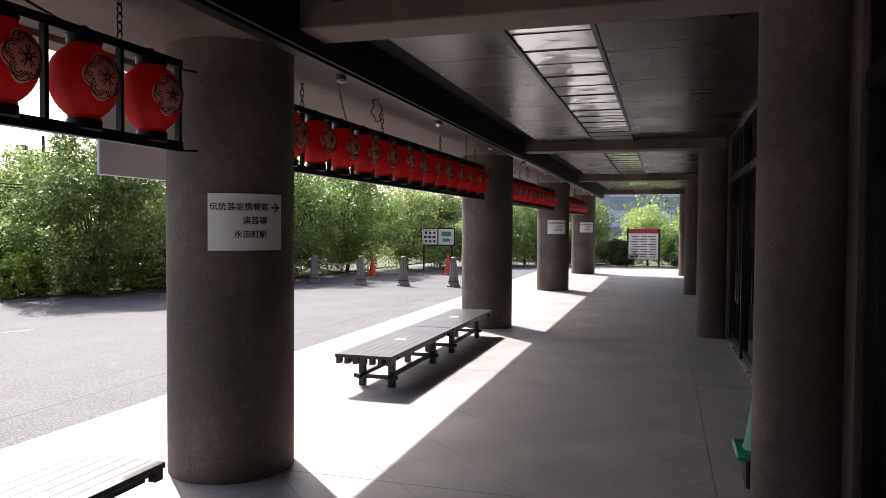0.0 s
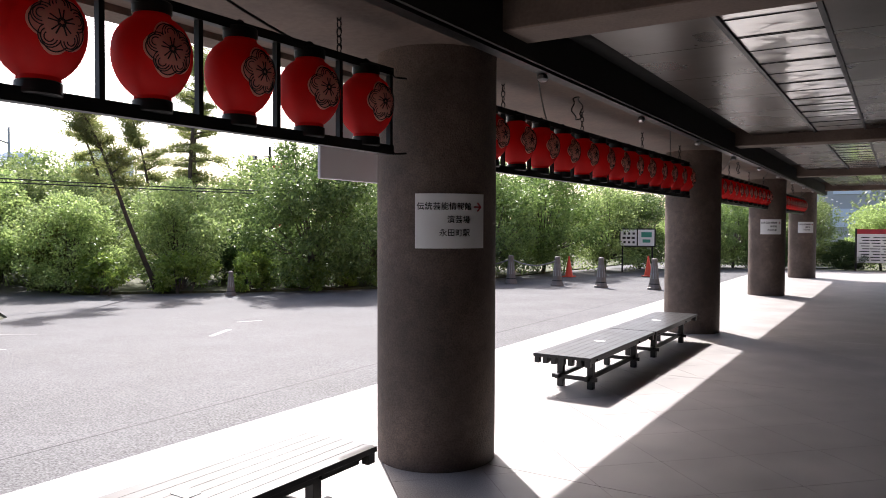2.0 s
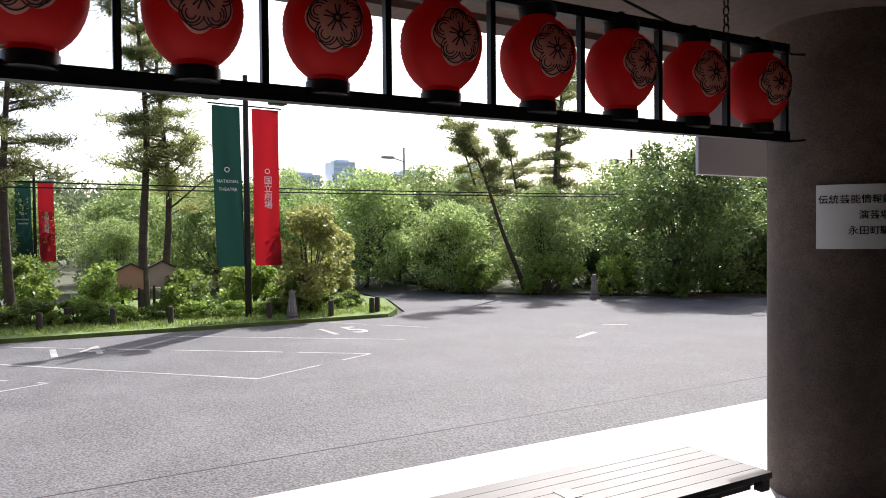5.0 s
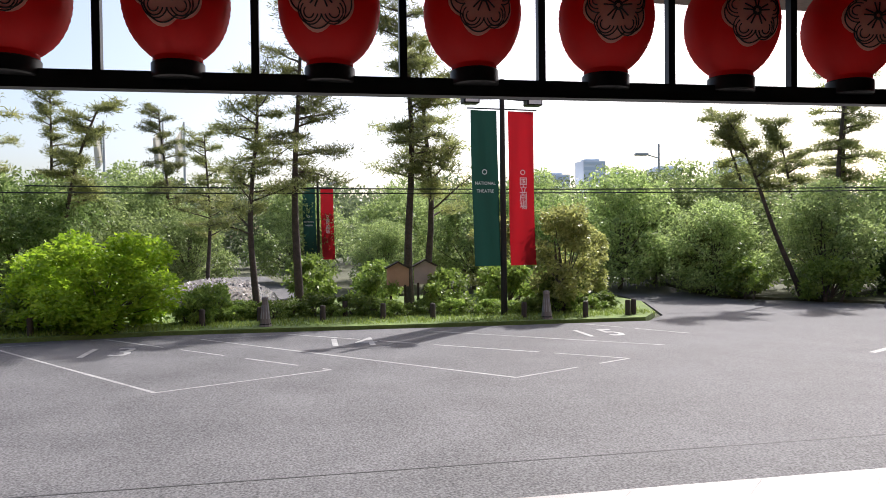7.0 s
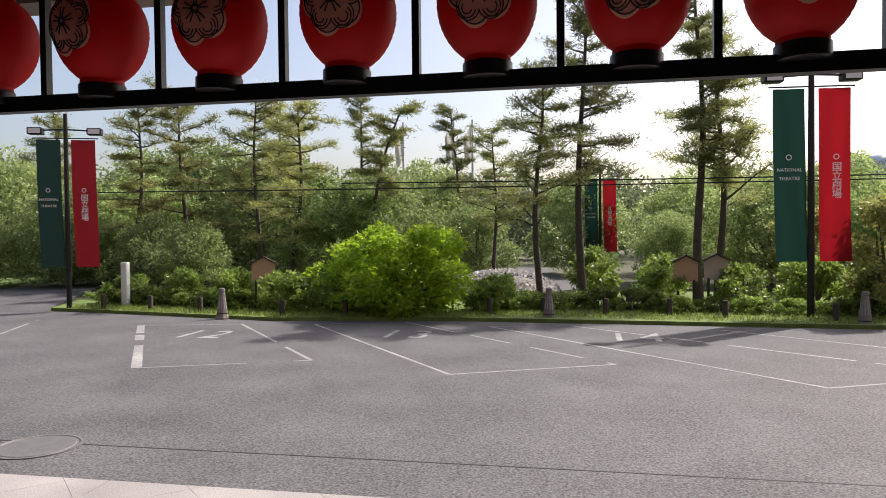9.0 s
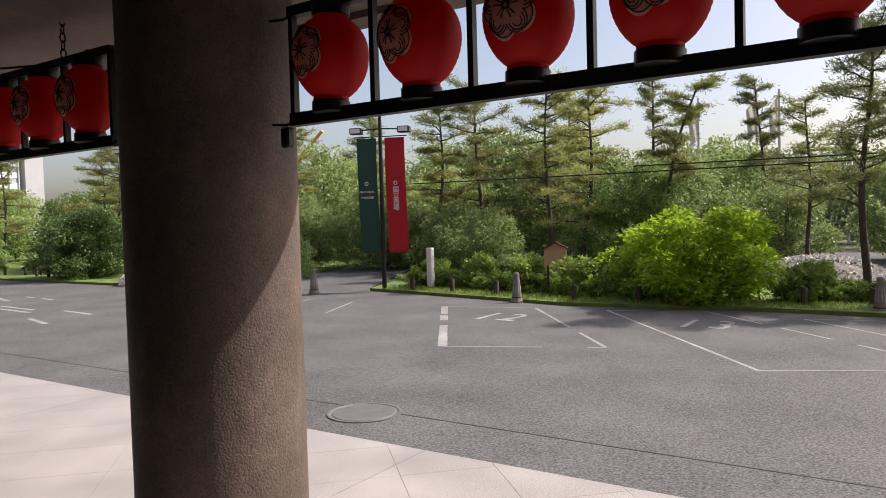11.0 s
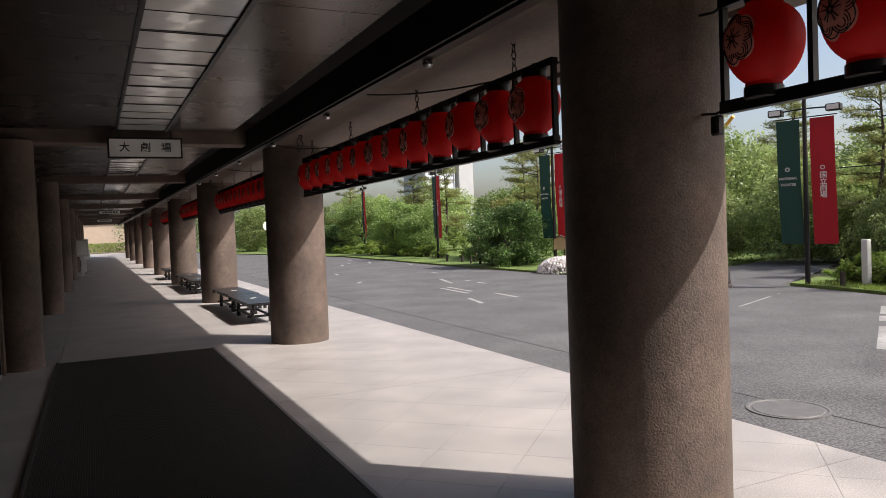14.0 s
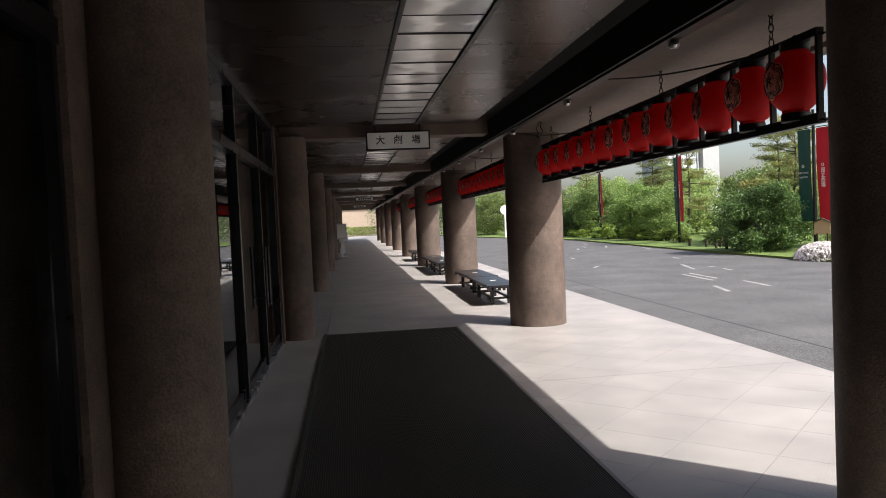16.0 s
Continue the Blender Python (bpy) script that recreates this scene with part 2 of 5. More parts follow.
M_BEIGE = mat("beige_brown_render", (0.42, 0.33, 0.26), 0.8, var=0.1, scale=2)
M_COVER = mat("cast_iron_cover", (0.16, 0.155, 0.15), 0.6, metal=0.3, var=0.3, scale=12, bump=0.3)
# near black: the shade of the unlit foyer is put into this colour
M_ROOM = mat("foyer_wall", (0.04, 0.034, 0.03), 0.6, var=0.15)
M_CORD = mat("black_cable", (0.01, 0.01, 0.01), 0.5)
L_PINE = leaf_mat("pine_needles", (0.079, 0.108, 0.034), (0.399, 0.421, 0.149), 0.5)
L_PINE2 = leaf_mat("pale_pine_needles", (0.109, 0.135, 0.041), (0.508, 0.518, 0.176), 0.55)
L_DARK = leaf_mat("dark_evergreen_leaves", (0.039, 0.092, 0.023), (0.378, 0.518, 0.163), 0.42)
L_MID = leaf_mat("green_leaves", (0.061, 0.119, 0.035), (0.534, 0.648, 0.245), 0.52)
L_WOOD = leaf_mat("far_wood_leaves", (0.065, 0.099, 0.049), (0.25, 0.306, 0.146), 0.5)
L_BRIGHT = leaf_mat("bright_young_leaves", (0.16, 0.33, 0.02), (0.52, 0.68, 0.05), 0.6)
L_HEDGE = leaf_mat("hedge_leaves", (0.056, 0.119, 0.023), (0.378, 0.497, 0.105), 0.5)
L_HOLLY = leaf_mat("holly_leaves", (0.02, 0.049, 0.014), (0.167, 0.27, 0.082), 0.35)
L_FLOWER = leaf_mat("white_blossom", (0.6, 0.56, 0.56), (0.88, 0.86, 0.86), 0.3)
L_GRASS = leaf_mat("grass_blades", (0.111, 0.173, 0.023), (0.311, 0.389, 0.093), 0.45)


def paper_mat(name, base, trans):
    m = mat(name, base, 0.6, var=0.06, scale=8, bump=0.05)
    n, l = m.node_tree.nodes, m.node_tree.links
    tr = n.new("ShaderNodeBsdfTranslucent")
    tr.inputs["Color"].default_value = (*base, 1)
    mx = n.new("ShaderNodeMixShader")
    mx.inputs["Fac"].default_value = trans
    l.new(n["Principled BSDF"].outputs[0], mx.inputs[1])
    l.new(tr.outputs[0], mx.inputs[2])
    l.new(mx.outputs[0], n["Material Output"].inputs["Surface"])
    return m


M_LANTERN = paper_mat("red_lantern_paper", (0.72, 0.014, 0.014), 0.5)
M_CREST = paper_mat("pale_pink_crest_paper", (0.84, 0.48, 0.38), 0.35)
M_BANRED = paper_mat("red_banner_cloth", (0.43, 0.018, 0.03), 0.3)
M_BANGREEN = paper_mat("dark_green_banner_cloth", (0.018, 0.075, 0.06), 0.25)
M_FLAG = paper_mat("white_flag_cloth", (0.52, 0.50, 0.44), 0.4)

M_GLASS = bpy.data.materials.new("tinted_glass")
M_GLASS.use_nodes = True
_b = M_GLASS.node_tree.nodes["Principled BSDF"]
_b.inputs["Base Color"].default_value = (0.35, 0.40, 0.42, 1)
_b.inputs["Roughness"].default_value, _b.inputs["Transmission Weight"].default_value, _b.inputs["IOR"].default_value = 0.01, 1.0, 1.5

M_STRIP = mat("glossy_acrylic_panel", (0.82, 0.82, 0.80), 0.08, metal=0.3, var=0.03, scale=1.6, fine=4, bump=0.35, dist=0.03, spec=1.0)

# ---- structure ----
YC, L, XC, XI, XG = 4.43, 6.5, -2.0, 1.085, 1.29       # column rows, glass line
Y0, Y1 = YC - 10 * L, YC + 3 * L + 0.9                # the arcade's ends
ZS, ZC, ZB, XE = 2.44, 2.60, 2.47, -2.835              # soffit, ceiling, beam underside, roof edge
CURB = -3.54


def add_setting():
    g = bmesh.new()
    sheet(g, [(-900, -900), (900, -900), (900, 900), (-900, 900)], -0.06)
    tagged(mesh("ground", g, M_SOIL), "brown green woodland soil reaching to the horizon", "ground", kind="structure")
    a = slab([(CURB, -75), (CURB, 29), (-1.5, 31), (-9, 31)] + [warp(*p) for p in ((-9.6, 20), (-9.9, 15), (-12, 12.2), (-14.5, 9.6), (-22, 11), (-22, 8.6), (-14, 7.6), (-11.7, 6.8), (-11.0, 6.2), (-11.0, 4), (-11.5, -1.5),
              (-12.1, -5), (-13.0, -9), (-13.2, -10.6), (-20, -14), (-20, -16.5), (-12.6, -14), (-11.7, -17), (-11.2, -24), (-11.2, -36), (-8.5, -50), (-6, -75))], -0.3, -0.02)
    tagged(mesh("road", a, M_ASPH), "grey worn asphalt forecourt with faded markings", "asphalt", kind="structure")
    b = slab([(-27, -4.6), (-17.5, -2.9), (-16.0, -0.5), (-17.6, 0.6), (-27, -0.8)], -0.2, -0.015)
    tagged(mesh("road", b, M_ASPH), "grey asphalt drive beyond the planted island", "asphalt", kind="structure")
    # bedding under the paving slabs
    tagged(mesh("pavement", bx(CURB + 0.01, 6, Y0 - 14, 29, -0.4, -0.006), M_JOINT), "beige granite arcade paving with fine joints", "paving", kind="structure")
    t = bx(-4.207, -4.193, -60, 26, -0.021, -0.0185)
    tagged(mesh("trim", t, M_TAR), "thin dark tar joint across the asphalt", "joint", kind="structure")
    # roof over the arcade
    s = bmesh.new()
    box(s, XE, -1.60, Y0, Y1, ZS, ZS + 0.5)
    box(s, XE - 0.03, XE + 0.14, Y0, Y1, ZS - 0.035, ZS + 0.55)
    tagged(mesh("ceiling", s, M_SOF), "smooth brown grey concrete soffit over the columns", "soffit", kind="structure")
    c = bmesh.new()
    k = -10
    while k < 3:
        y0, y1 = YC + k * L + 0.22, YC + (k + 1) * L - 0.22
        n = 6
        for i in range(n):
            p0, p1 = y0 + (y1 - y0) * i / n, y0 + (y1 - y0) * (i + 1) / n
            box(c, -1.22, -0.50, p0 + 0.004, p1 - 0.004, ZC, ZC + 0.03)
            box(c, 0.05, XG - 0.02, p0 + 0.004, p1 - 0.004, ZC, ZC + 0.03)
        k += 1
    tagged(mesh("ceiling", c, M_CEIL), "satin dark bronze metal ceiling panels with fine seams", "ceiling", kind="structure")
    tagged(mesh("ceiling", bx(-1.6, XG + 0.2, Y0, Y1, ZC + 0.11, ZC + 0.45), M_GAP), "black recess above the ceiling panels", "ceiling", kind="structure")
    for k in range(-10, 4):
        y = YC + k * L
        tagged(mesh("beam", bx(-1.58, XI + 0.1, y - 0.25, y + 0.07, ZB, ZC + 0.12, 0.008), M_BEAM), "rough brown grey concrete cross beam", "beam", kind="structure")
    # building behind the glass and above
    tagged(mesh("wall_upper", bx(-1.0, 12, Y0, Y1, ZC + 0.46, 9), M_BROWNB), "dark brown upper wall of the theatre building", "wall", kind="structure")
    # added shell closing the foyer, its gloom painted in as near black
    tagged(mesh("wall_back", bx(5.0, 5.3, Y0, Y1, -0.1, 2.9), M_ROOM), "near-black foyer back wall with the interior's gloom in its colour", "wall", kind="structure")
    tagged(mesh("wall_end", bx(XG, 5.0, Y1 - 0.3, Y1, -0.1, 2.9), M_ROOM), "near-black added end wall of the foyer, gloom in its colour", "wall", kind="structure")
    tagged(mesh("wall_end", bx(XG, 5.0, Y0, Y0 + 0.3, -0.1, 2.9), M_ROOM), "near-black added end wall of the foyer, gloom in its colour", "wall", kind="structure")
    tagged(mesh("ceiling", bx(XG + 0.1, 5.0, Y0 + 0.3, Y1 - 0.3, 2.75, 2.9), M_ROOM), "near-black added foyer ceiling, gloom in its colour", "ceiling", kind="structure")


def add_columns():
    bm = bmesh.new()
    lathe(bm, [(0.362, -0.02), (0.3635, 0.3), (0.3635, 1.2), (0.3635, ZS - 0.02), (0.368, ZS + 0.01)], 56)
    proto = mesh("column", bm, M_COL, smooth=True)
    tagged(proto, "round bush-hammered brown concrete arcade column", "column", "arcade columns")
    proto.matrix_basis = spot(XC, YC)
    for k in range(-9, 4):
        if k:
            copy_thing(proto, spot(XC, YC + k * L, 0, 37 * k))
    bm = bmesh.new()
    lathe(bm, [(0.216, -0.02), (0.216, 1.2), (0.216, ZB + 0.02)], 40)
    p2 = mesh("inner_column", bm, M_COL, smooth=True)
    tagged(p2, "slender round brown concrete column beside the glazing", "column", "inner columns")
    p2.matrix_basis = spot(XI, YC)
    for k in range(-9, 4):
        if k:
            copy_thing(p2, spot(XI, YC + k * L, 0, 53 * k))
    for k in range(-9, 4):
        y = YC + k * L
        tagged(mesh("wall_pier", bx(XI + 0.14, XI + 0.5, y - 0.36, y + 0.36, -0.02, ZC + 0.1), M_COL), "flat concrete pier behind the slender column", "pier", kind="structure")


def add_glazing():
    """One glazed bay of doors between two piers, repeated."""
    def bay():
        w = thing("window_1", "dark tinted glass entrance doors in black steel frames", "glazing", (XG, YC, 0), kind="structure")
        y0, y1 = 0.36, L - 0.36
        xs = [y0 + (y1 - y0) * i / 4 for i in range(5)]
        for y in xs:
            mesh("mullion", bx(-0.04, 0.06, y - 0.035, y + 0.035, 0, ZC), M_BRONZE, w)
        mesh("transom", bx(-0.05, 0.06, y0, y1, 2.0, 2.08), M_BRONZE, w)
        mesh("head_rail", bx(-0.05, 0.06, y0, y1, ZC - 0.06, ZC), M_BRONZE, w)
        mesh("threshold", bx(-0.05, 0.06, y0, y1, 0.0, 0.035), M_STEEL, w)
        for a, b in zip(xs, xs[1:]):
            for z0, z1 in ((0.06, 2.0), (2.08, ZC - 0.06)):
                mesh("pane", bx(0.0, 0.012, a + 0.035, b - 0.035, z0, z1), M_GLASS, w)
            mesh("bottom_rail", bx(-0.015, 0.025, a + 0.035, b - 0.035, 0.035, 0.12), M_BRONZE, w)
        for m in (xs[1], xs[3]):
            for s in (-0.13, 0.13):
                h = bmesh.new()
                tube(h, [(-0.07, m + s, 0.62), (-0.07, m + s, 1.22)], [0.013] * 2, 10)
                tube(h, [(-0.07, m + s, 0.72), (0.0, m + s, 0.72)], [0.009] * 2, 8)
                tube(h, [(-0.07, m + s, 1.12), (0.0, m + s, 1.12)], [0.009] * 2, 8)
                mesh("pull_handle", h, M_BRONZE, w, smooth=True)
        return w
    w = bay()
    for k in range(-9, 3):
        if k:
            copy_thing(w, spot(XG, YC + k * L)).name = "window_1"


def add_strip_lights():
    def strip():
        s = thing("ceiling_light", "recessed strip of glossy white acrylic ceiling panels in black frame", "ceiling light", (0, YC, ZC), group="strip lights")
        y0, y1 = 0.24, L - 0.24
        mesh("side_rail", bx(-0.505, -0.475, y0, y1, -0.012, 0.03), M_BLACK, s)
        mesh("side_rail", bx(0.025, 0.055, y0, y1, -0.012, 0.03), M_BLACK, s)
        n = 14
        for i in range(n):
            a, b = y0 + (y1 - y0) * i / n, y0 + (y1 - y0) * (i + 1) / n
            hd = (b - a) / 2
            p = mesh("panel", bx(-0.247, 0.247, -hd + 0.002, hd - 0.002, -0.003, 0.003), M_STRIP, s)
            p.matrix_basis = spot(-0.225, (a + b) / 2, 0.009, 0, random.uniform(-0.35, 0.35), random.uniform(-0.4, 0.4))
            mesh("cross_bar", bx(-0.475, 0.025, b - 0.003, b + 0.003, 0.001, 0.012), M_BLACK, s)
            if i % 2:
                mesh("cross_bar", bx(-0.475, 0.025, b + 0.026, b + 0.031, 0.001, 0.012), M_BLACK, s)
        return s
    s = strip()
    for k in range(-9, 3):
        if k:
            copy_thing(s, spot(0, YC + k * L, ZC))


def add_track():
    """The black rail with small spot heads along the inner edge of the soffit."""
    r = thing("track_rail", "black steel conduit rail along the soffit edge", "rail", (-1.50, 0, 2.40))
    mesh("channel", bx(-0.025, 0.05, Y0, Y1 - 0.3, -0.03, 0.05), M_BLACK, r)
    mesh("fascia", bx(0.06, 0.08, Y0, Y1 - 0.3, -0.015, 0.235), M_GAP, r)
    h = bmesh.new()
    lathe(h, [(0.012, 0.0), (0.03, -0.008), (0.034, -0.03), (0.022, -0.045)], 14)
    clip = mesh("clip", h, M_STEEL, r, smooth=True)
    clip.matrix_basis = spot(0, -0.6, -0.03)
    for i in range(-30, 14):
        again(clip, r, 0, YC + 0.45 + i * 2.05, -0.03)


# ---- lanterns ----
P = 0.419
FB, FT = 1.80, 2.265
FX, SKEW = -1.929, 0.0165                             # frames hang slightly askew to the columns


def lantern_proto():
    t = thing("paper_lantern", "red ribbed paper lantern with a pale flower crest and black rims", "lantern", group="hanging lanterns")
    def girth(q):
        p = abs(2 * q - 1.06) / (1.06 if q < 0.53 else 0.94)
        return 0.144 * max(0.0, 1 - min(1, p) ** (1.9 if q < 0.53 else 2.2)) ** 0.5

    prof = []
    n = 34
    for i in range(n + 1):
        q = i / n
        z = -0.163 + 0.326 * q
        r = girth(q)
        prof.append((max(r, 0.066) + (0.0011 if i % 2 else 0), z))
    bm = bmesh.new()
    lathe(bm, prof, 30, caps=False)
    mesh("paper_body", bm, M_LANTERN, t, smooth=True)
    for z0, z1, nm in ((-0.205, -0.158, "bottom_rim"), (0.158, 0.205, "top_rim")):
        bm = bmesh.new()
        lathe(bm, [(0.068, z0), (0.072, z0 + 0.004), (0.072, z1 - 0.004), (0.068, z1)], 26)
        mesh(nm, bm, M_BLACK, t, smooth=True)
    bm = bmesh.new()
    tube(bm, [(0, 0.03 * math.cos(a), 0.205 + 0.035 * math.sin(a)) for a in [math.pi * i / 8 for i in range(9)]], [0.004] * 9, 6)
    mesh("wire_loop", bm, M_BLACK, t)

    def on(u, v, lift):
        v = v + 0.012
        q = min(0.93, max(0.07, v / 0.326 + 0.5))
        r = girth(q) + lift
        a = u / 0.149
        return (r * math.cos(a), r * math.sin(a), v)
    # crest: a five-lobed paper patch, its lines as thin raised strokes
    bm = bmesh.new()
    m, rings = 40, 5
    grid = [[bm.verts.new(on(*(np.array([math.cos(t_), math.sin(t_)]) * 0.104 * (0.82 + 0.18 * abs(math.sin(2.5 * t_))) * j / rings), 0.004)) for t_ in [2 * math.pi * i / m + 0.3 for i in range(m)]] for j in range(1, rings + 1)]
    hub = bm.verts.new(on(0, 0, 0.004))
    for i in range(m):
        bm.faces.new((hub, grid[0][i], grid[0][(i + 1) % m]))
        for a, b in zip(grid, grid[1:]):
            bm.faces.new((a[i], b[i], b[(i + 1) % m], a[(i + 1) % m]))
    crest = mesh("crest", bm, M_CREST, t, "pale pink flower-shaped crest", smooth=True)
    bm = bmesh.new()

    def stroke(pts, r=0.0020):
        tube(bm, [on(x, y, 0.005) for x, y in pts], [r] * len(pts), 5)
    for k in range(5):
        c0 = 2 * math.pi * k / 5 + math.pi / 2
        for rad, off in ((0.036, 0.056), (0.026, 0.060), (0.015, 0.062)):
            cx, cy = off * math.cos(c0), off * math.sin(c0)
            stroke([(cx + rad * math.cos(c0 + s), cy + rad * math.sin(c0 + s)) for s in np.linspace(-1.9, 1.9, 12)])
        for w in (-0.25, 0.25):
            stroke([(0.006 * math.cos(c0 + w), 0.006 * math.sin(c0 + w)), (0.042 * math.cos(c0 + w * 0.8), 0.042 * math.sin(c0 + w * 0.8))], 0.0025)
    stroke([(0.094 * (0.82 + 0.18 * abs(math.sin(2.5 * (s - 0.0)))) * math.cos(s), 0.094 * (0.82 + 0.18 * abs(math.sin(2.5 * s))) * math.sin(s)) for s in np.linspace(0.3, 2 * math.pi + 0.3, 61)], 0.0022)
    stroke([(0.012 * math.cos(s), 0.012 * math.sin(s)) for s in np.linspace(0, 2 * math.pi, 14)], 0.003)
    mesh("crest_pattern", bm, M_INK, crest)
    return t


def add_lanterns():
    lan = lantern_proto()
    first = True
    for k in range(-9, 3):
        y1 = YC + (k + 1) * L - 0.575
        f = thing("lantern_frame", "long black steel lantern frame hung on chains between columns", "lantern frame", (FX, y1, 0), -math.degrees(SKEW), group="lantern frames")
        n, w = 13, 0.02
        mesh("bottom_rail", bx(-0.022, 0.022, -n * P, 0, FB, FB + 0.05), M_BLACK, f)
        mesh("top_rail", bx(-0.02, 0.02, -n * P, 0, FT - 0.04, FT), M_BLACK, f)
        for i in range(n + 1):
            y = -P * i
            mesh("upright", bx(-0.014, 0.014, y - 0.011 + (0.011 if i == n else -0.011 if i == 0 else 0), y + 0.011 + (0.011 if i == n else -0.011 if i == 0 else 0), FB + 0.05, FT - 0.04), M_BLACK, f)
        for y in (-1.0 * P, -4.5 * P, -8.5 * P, -12 * P):
            bm = bmesh.new()
            z = FT
            for j in range(5):
                a = math.pi / 2 * (j % 2)
                pts = [(0.014 * math.cos(s) * math.cos(a), y + 0.014 * math.cos(s) * math.sin(a), z + 0.022 + 0.024 * math.sin(s)) for s in np.linspace(0, 2 * math.pi, 9)]
                tube(bm, pts, [0.0042] * 9, 5)
                z += 0.040
            mesh("chain", bm, M_BLACK, f)
        for y in (0.0, -n * P):
            s = 1 if y == 0 else -1
            for z in (FB + 0.02, FT - 0.03):
                bm = bmesh.new()
                tube(bm, [(0, y, z), (0.004, y + s * 0.035, z - 0.012), (0, y + s * 0.14, z)], [0.006] * 3, 6)
                mesh("hook", bm, M_BLACK, f)
        if k == -1:
            bm = bmesh.new()
            box(bm, 0.01, 0.05, -n * P - 0.03, -n * P + 0.015, FB - 0.085, FB - 0.004, 0.008)
            mesh("clamp_lamp", bm, M_BLACK, f)
        for i in range(n):
            m = spot(FX - SKEW * P * (i + 0.5), y1 - P * (i + 0.5), 2.035, -6 + random.uniform(-7, 7), random.uniform(-1.5, 1.5), random.uniform(-1.5, 1.5))
            if first:
                lan.matrix_basis, first = m, False
            else:
                copy_thing(lan, m)
    # sagging cables over the frames
    for k in range(-3, 3):
        y1 = YC + (k + 1) * L - 0.575
        for ya, yb in ((-0.6, -2.2), (-4.3, -5.4)):
            bm = bmesh.new()
            pts = []
            for q in np.linspace(0, 1, 11):
                pts.append((XC + 0.42 * q, y1 + ya + (yb - ya) * q, FT + 0.17 * q - 0.5 * q * (1 - q) * 0.32 + 0.01))
            tube(bm, pts, [0.006] * 11, 6)
            ob = mesh("power_cable", bm, M_CORD)
            tagged(ob, "thin black power cable drooping from the soffit to the lantern frame", "cable", "lantern cables")
        bm = bmesh.new()
        tube(bm, [(XC + 0.3 + 0.012 * math.sin(5 * a), y1 - 4.4 + 0.09 * math.cos(a), FT + 0.06 + 0.085 * math.sin(a)) for a in np.linspace(0, 12.5, 40)], [0.005] * 40, 5)
        tagged(mesh("cable_coil", bm, M_CORD), "coiled black spare cable hanging under the soffit", "cable", "cable coils")


# ---- benches ----
def bench_proto():
    b = thing("bench", "low black-stained slatted wooden bench on the sunlit paving", "bench", group="arcade benches")
    ln, wd, h = 1.86, 0.52, 0.33
    n = 7
    for i in range(n):
        x0 = -wd / 2 + wd * i / n
        mesh("slat", bx(x0 + 0.0008, x0 + wd / n - 0.0008, -ln / 2, ln / 2, h - 0.028, h, 0.0012), M_BENCH, b)
    for i in range(7):
        x0 = -wd / 2 + 0.03 + (wd - 0.06) * i / 6
        mesh("batten_end", bx(x0 - 0.021, x0 + 0.021, -ln / 2 + 0.006, -ln / 2 + 0.06, h - 0.082, h - 0.028, 0.002), M_BENCH, b)
        mesh("batten_end", bx(x0 - 0.021, x0 + 0.021, ln / 2 - 0.06, ln / 2 - 0.006, h - 0.082, h - 0.028, 0.002), M_BENCH, b)
    for s in (-1, 1):
        mesh("side_beam", bx(s * 0.175 - 0.02, s * 0.175 + 0.02, -ln / 2 + 0.06, ln / 2 - 0.06, h - 0.085, h - 0.03), M_BENCH, b)
        mesh("stretcher", bx(s * 0.135 - 0.015, s * 0.135 + 0.015, -0.72, 0.72, 0.085, 0.12), M_BENCH, b)
        for t in (-1, 1):
            mesh("leg", bx(s * 0.14 - 0.028, s * 0.14 + 0.028, t * 0.6 - 0.028, t * 0.6 + 0.028, 0, h - 0.07, 0.003), M_BENCH, b)
    for t in (-1, 1):
        mesh("cross_rail", bx(-0.21, 0.21, t * 0.6 - 0.045, t * 0.6 - 0.029, 0.075, 0.11), M_BENCH, b)
        mesh("cross_rail", bx(-0.21, 0.21, t * 0.6 - 0.02, t * 0.6 + 0.02, h - 0.075, h - 0.03), M_BENCH, b)
    mesh("paper_label", bx(-0.05, 0.05, -0.035, 0.035, h + 0.001, h + 0.003), M_WHITE, b, "small white paper notice taped on the seat")
    return b


def add_benches():
    b = bench_proto()
    b.matrix_basis = spot(-1.985, 7.29)
    for x, y, r in ((-1.985, 9.17, 0.4), (-2.0, 2.56, 180), (-1.98, -11.45, 0), (-2.0, -13.35, 1), (-1.97, -18.2, 0), (-1.97, -20.1, 0.5), (-1.95, -24.8, 0)):
        copy_thing(b, spot(x, y, 0, r))


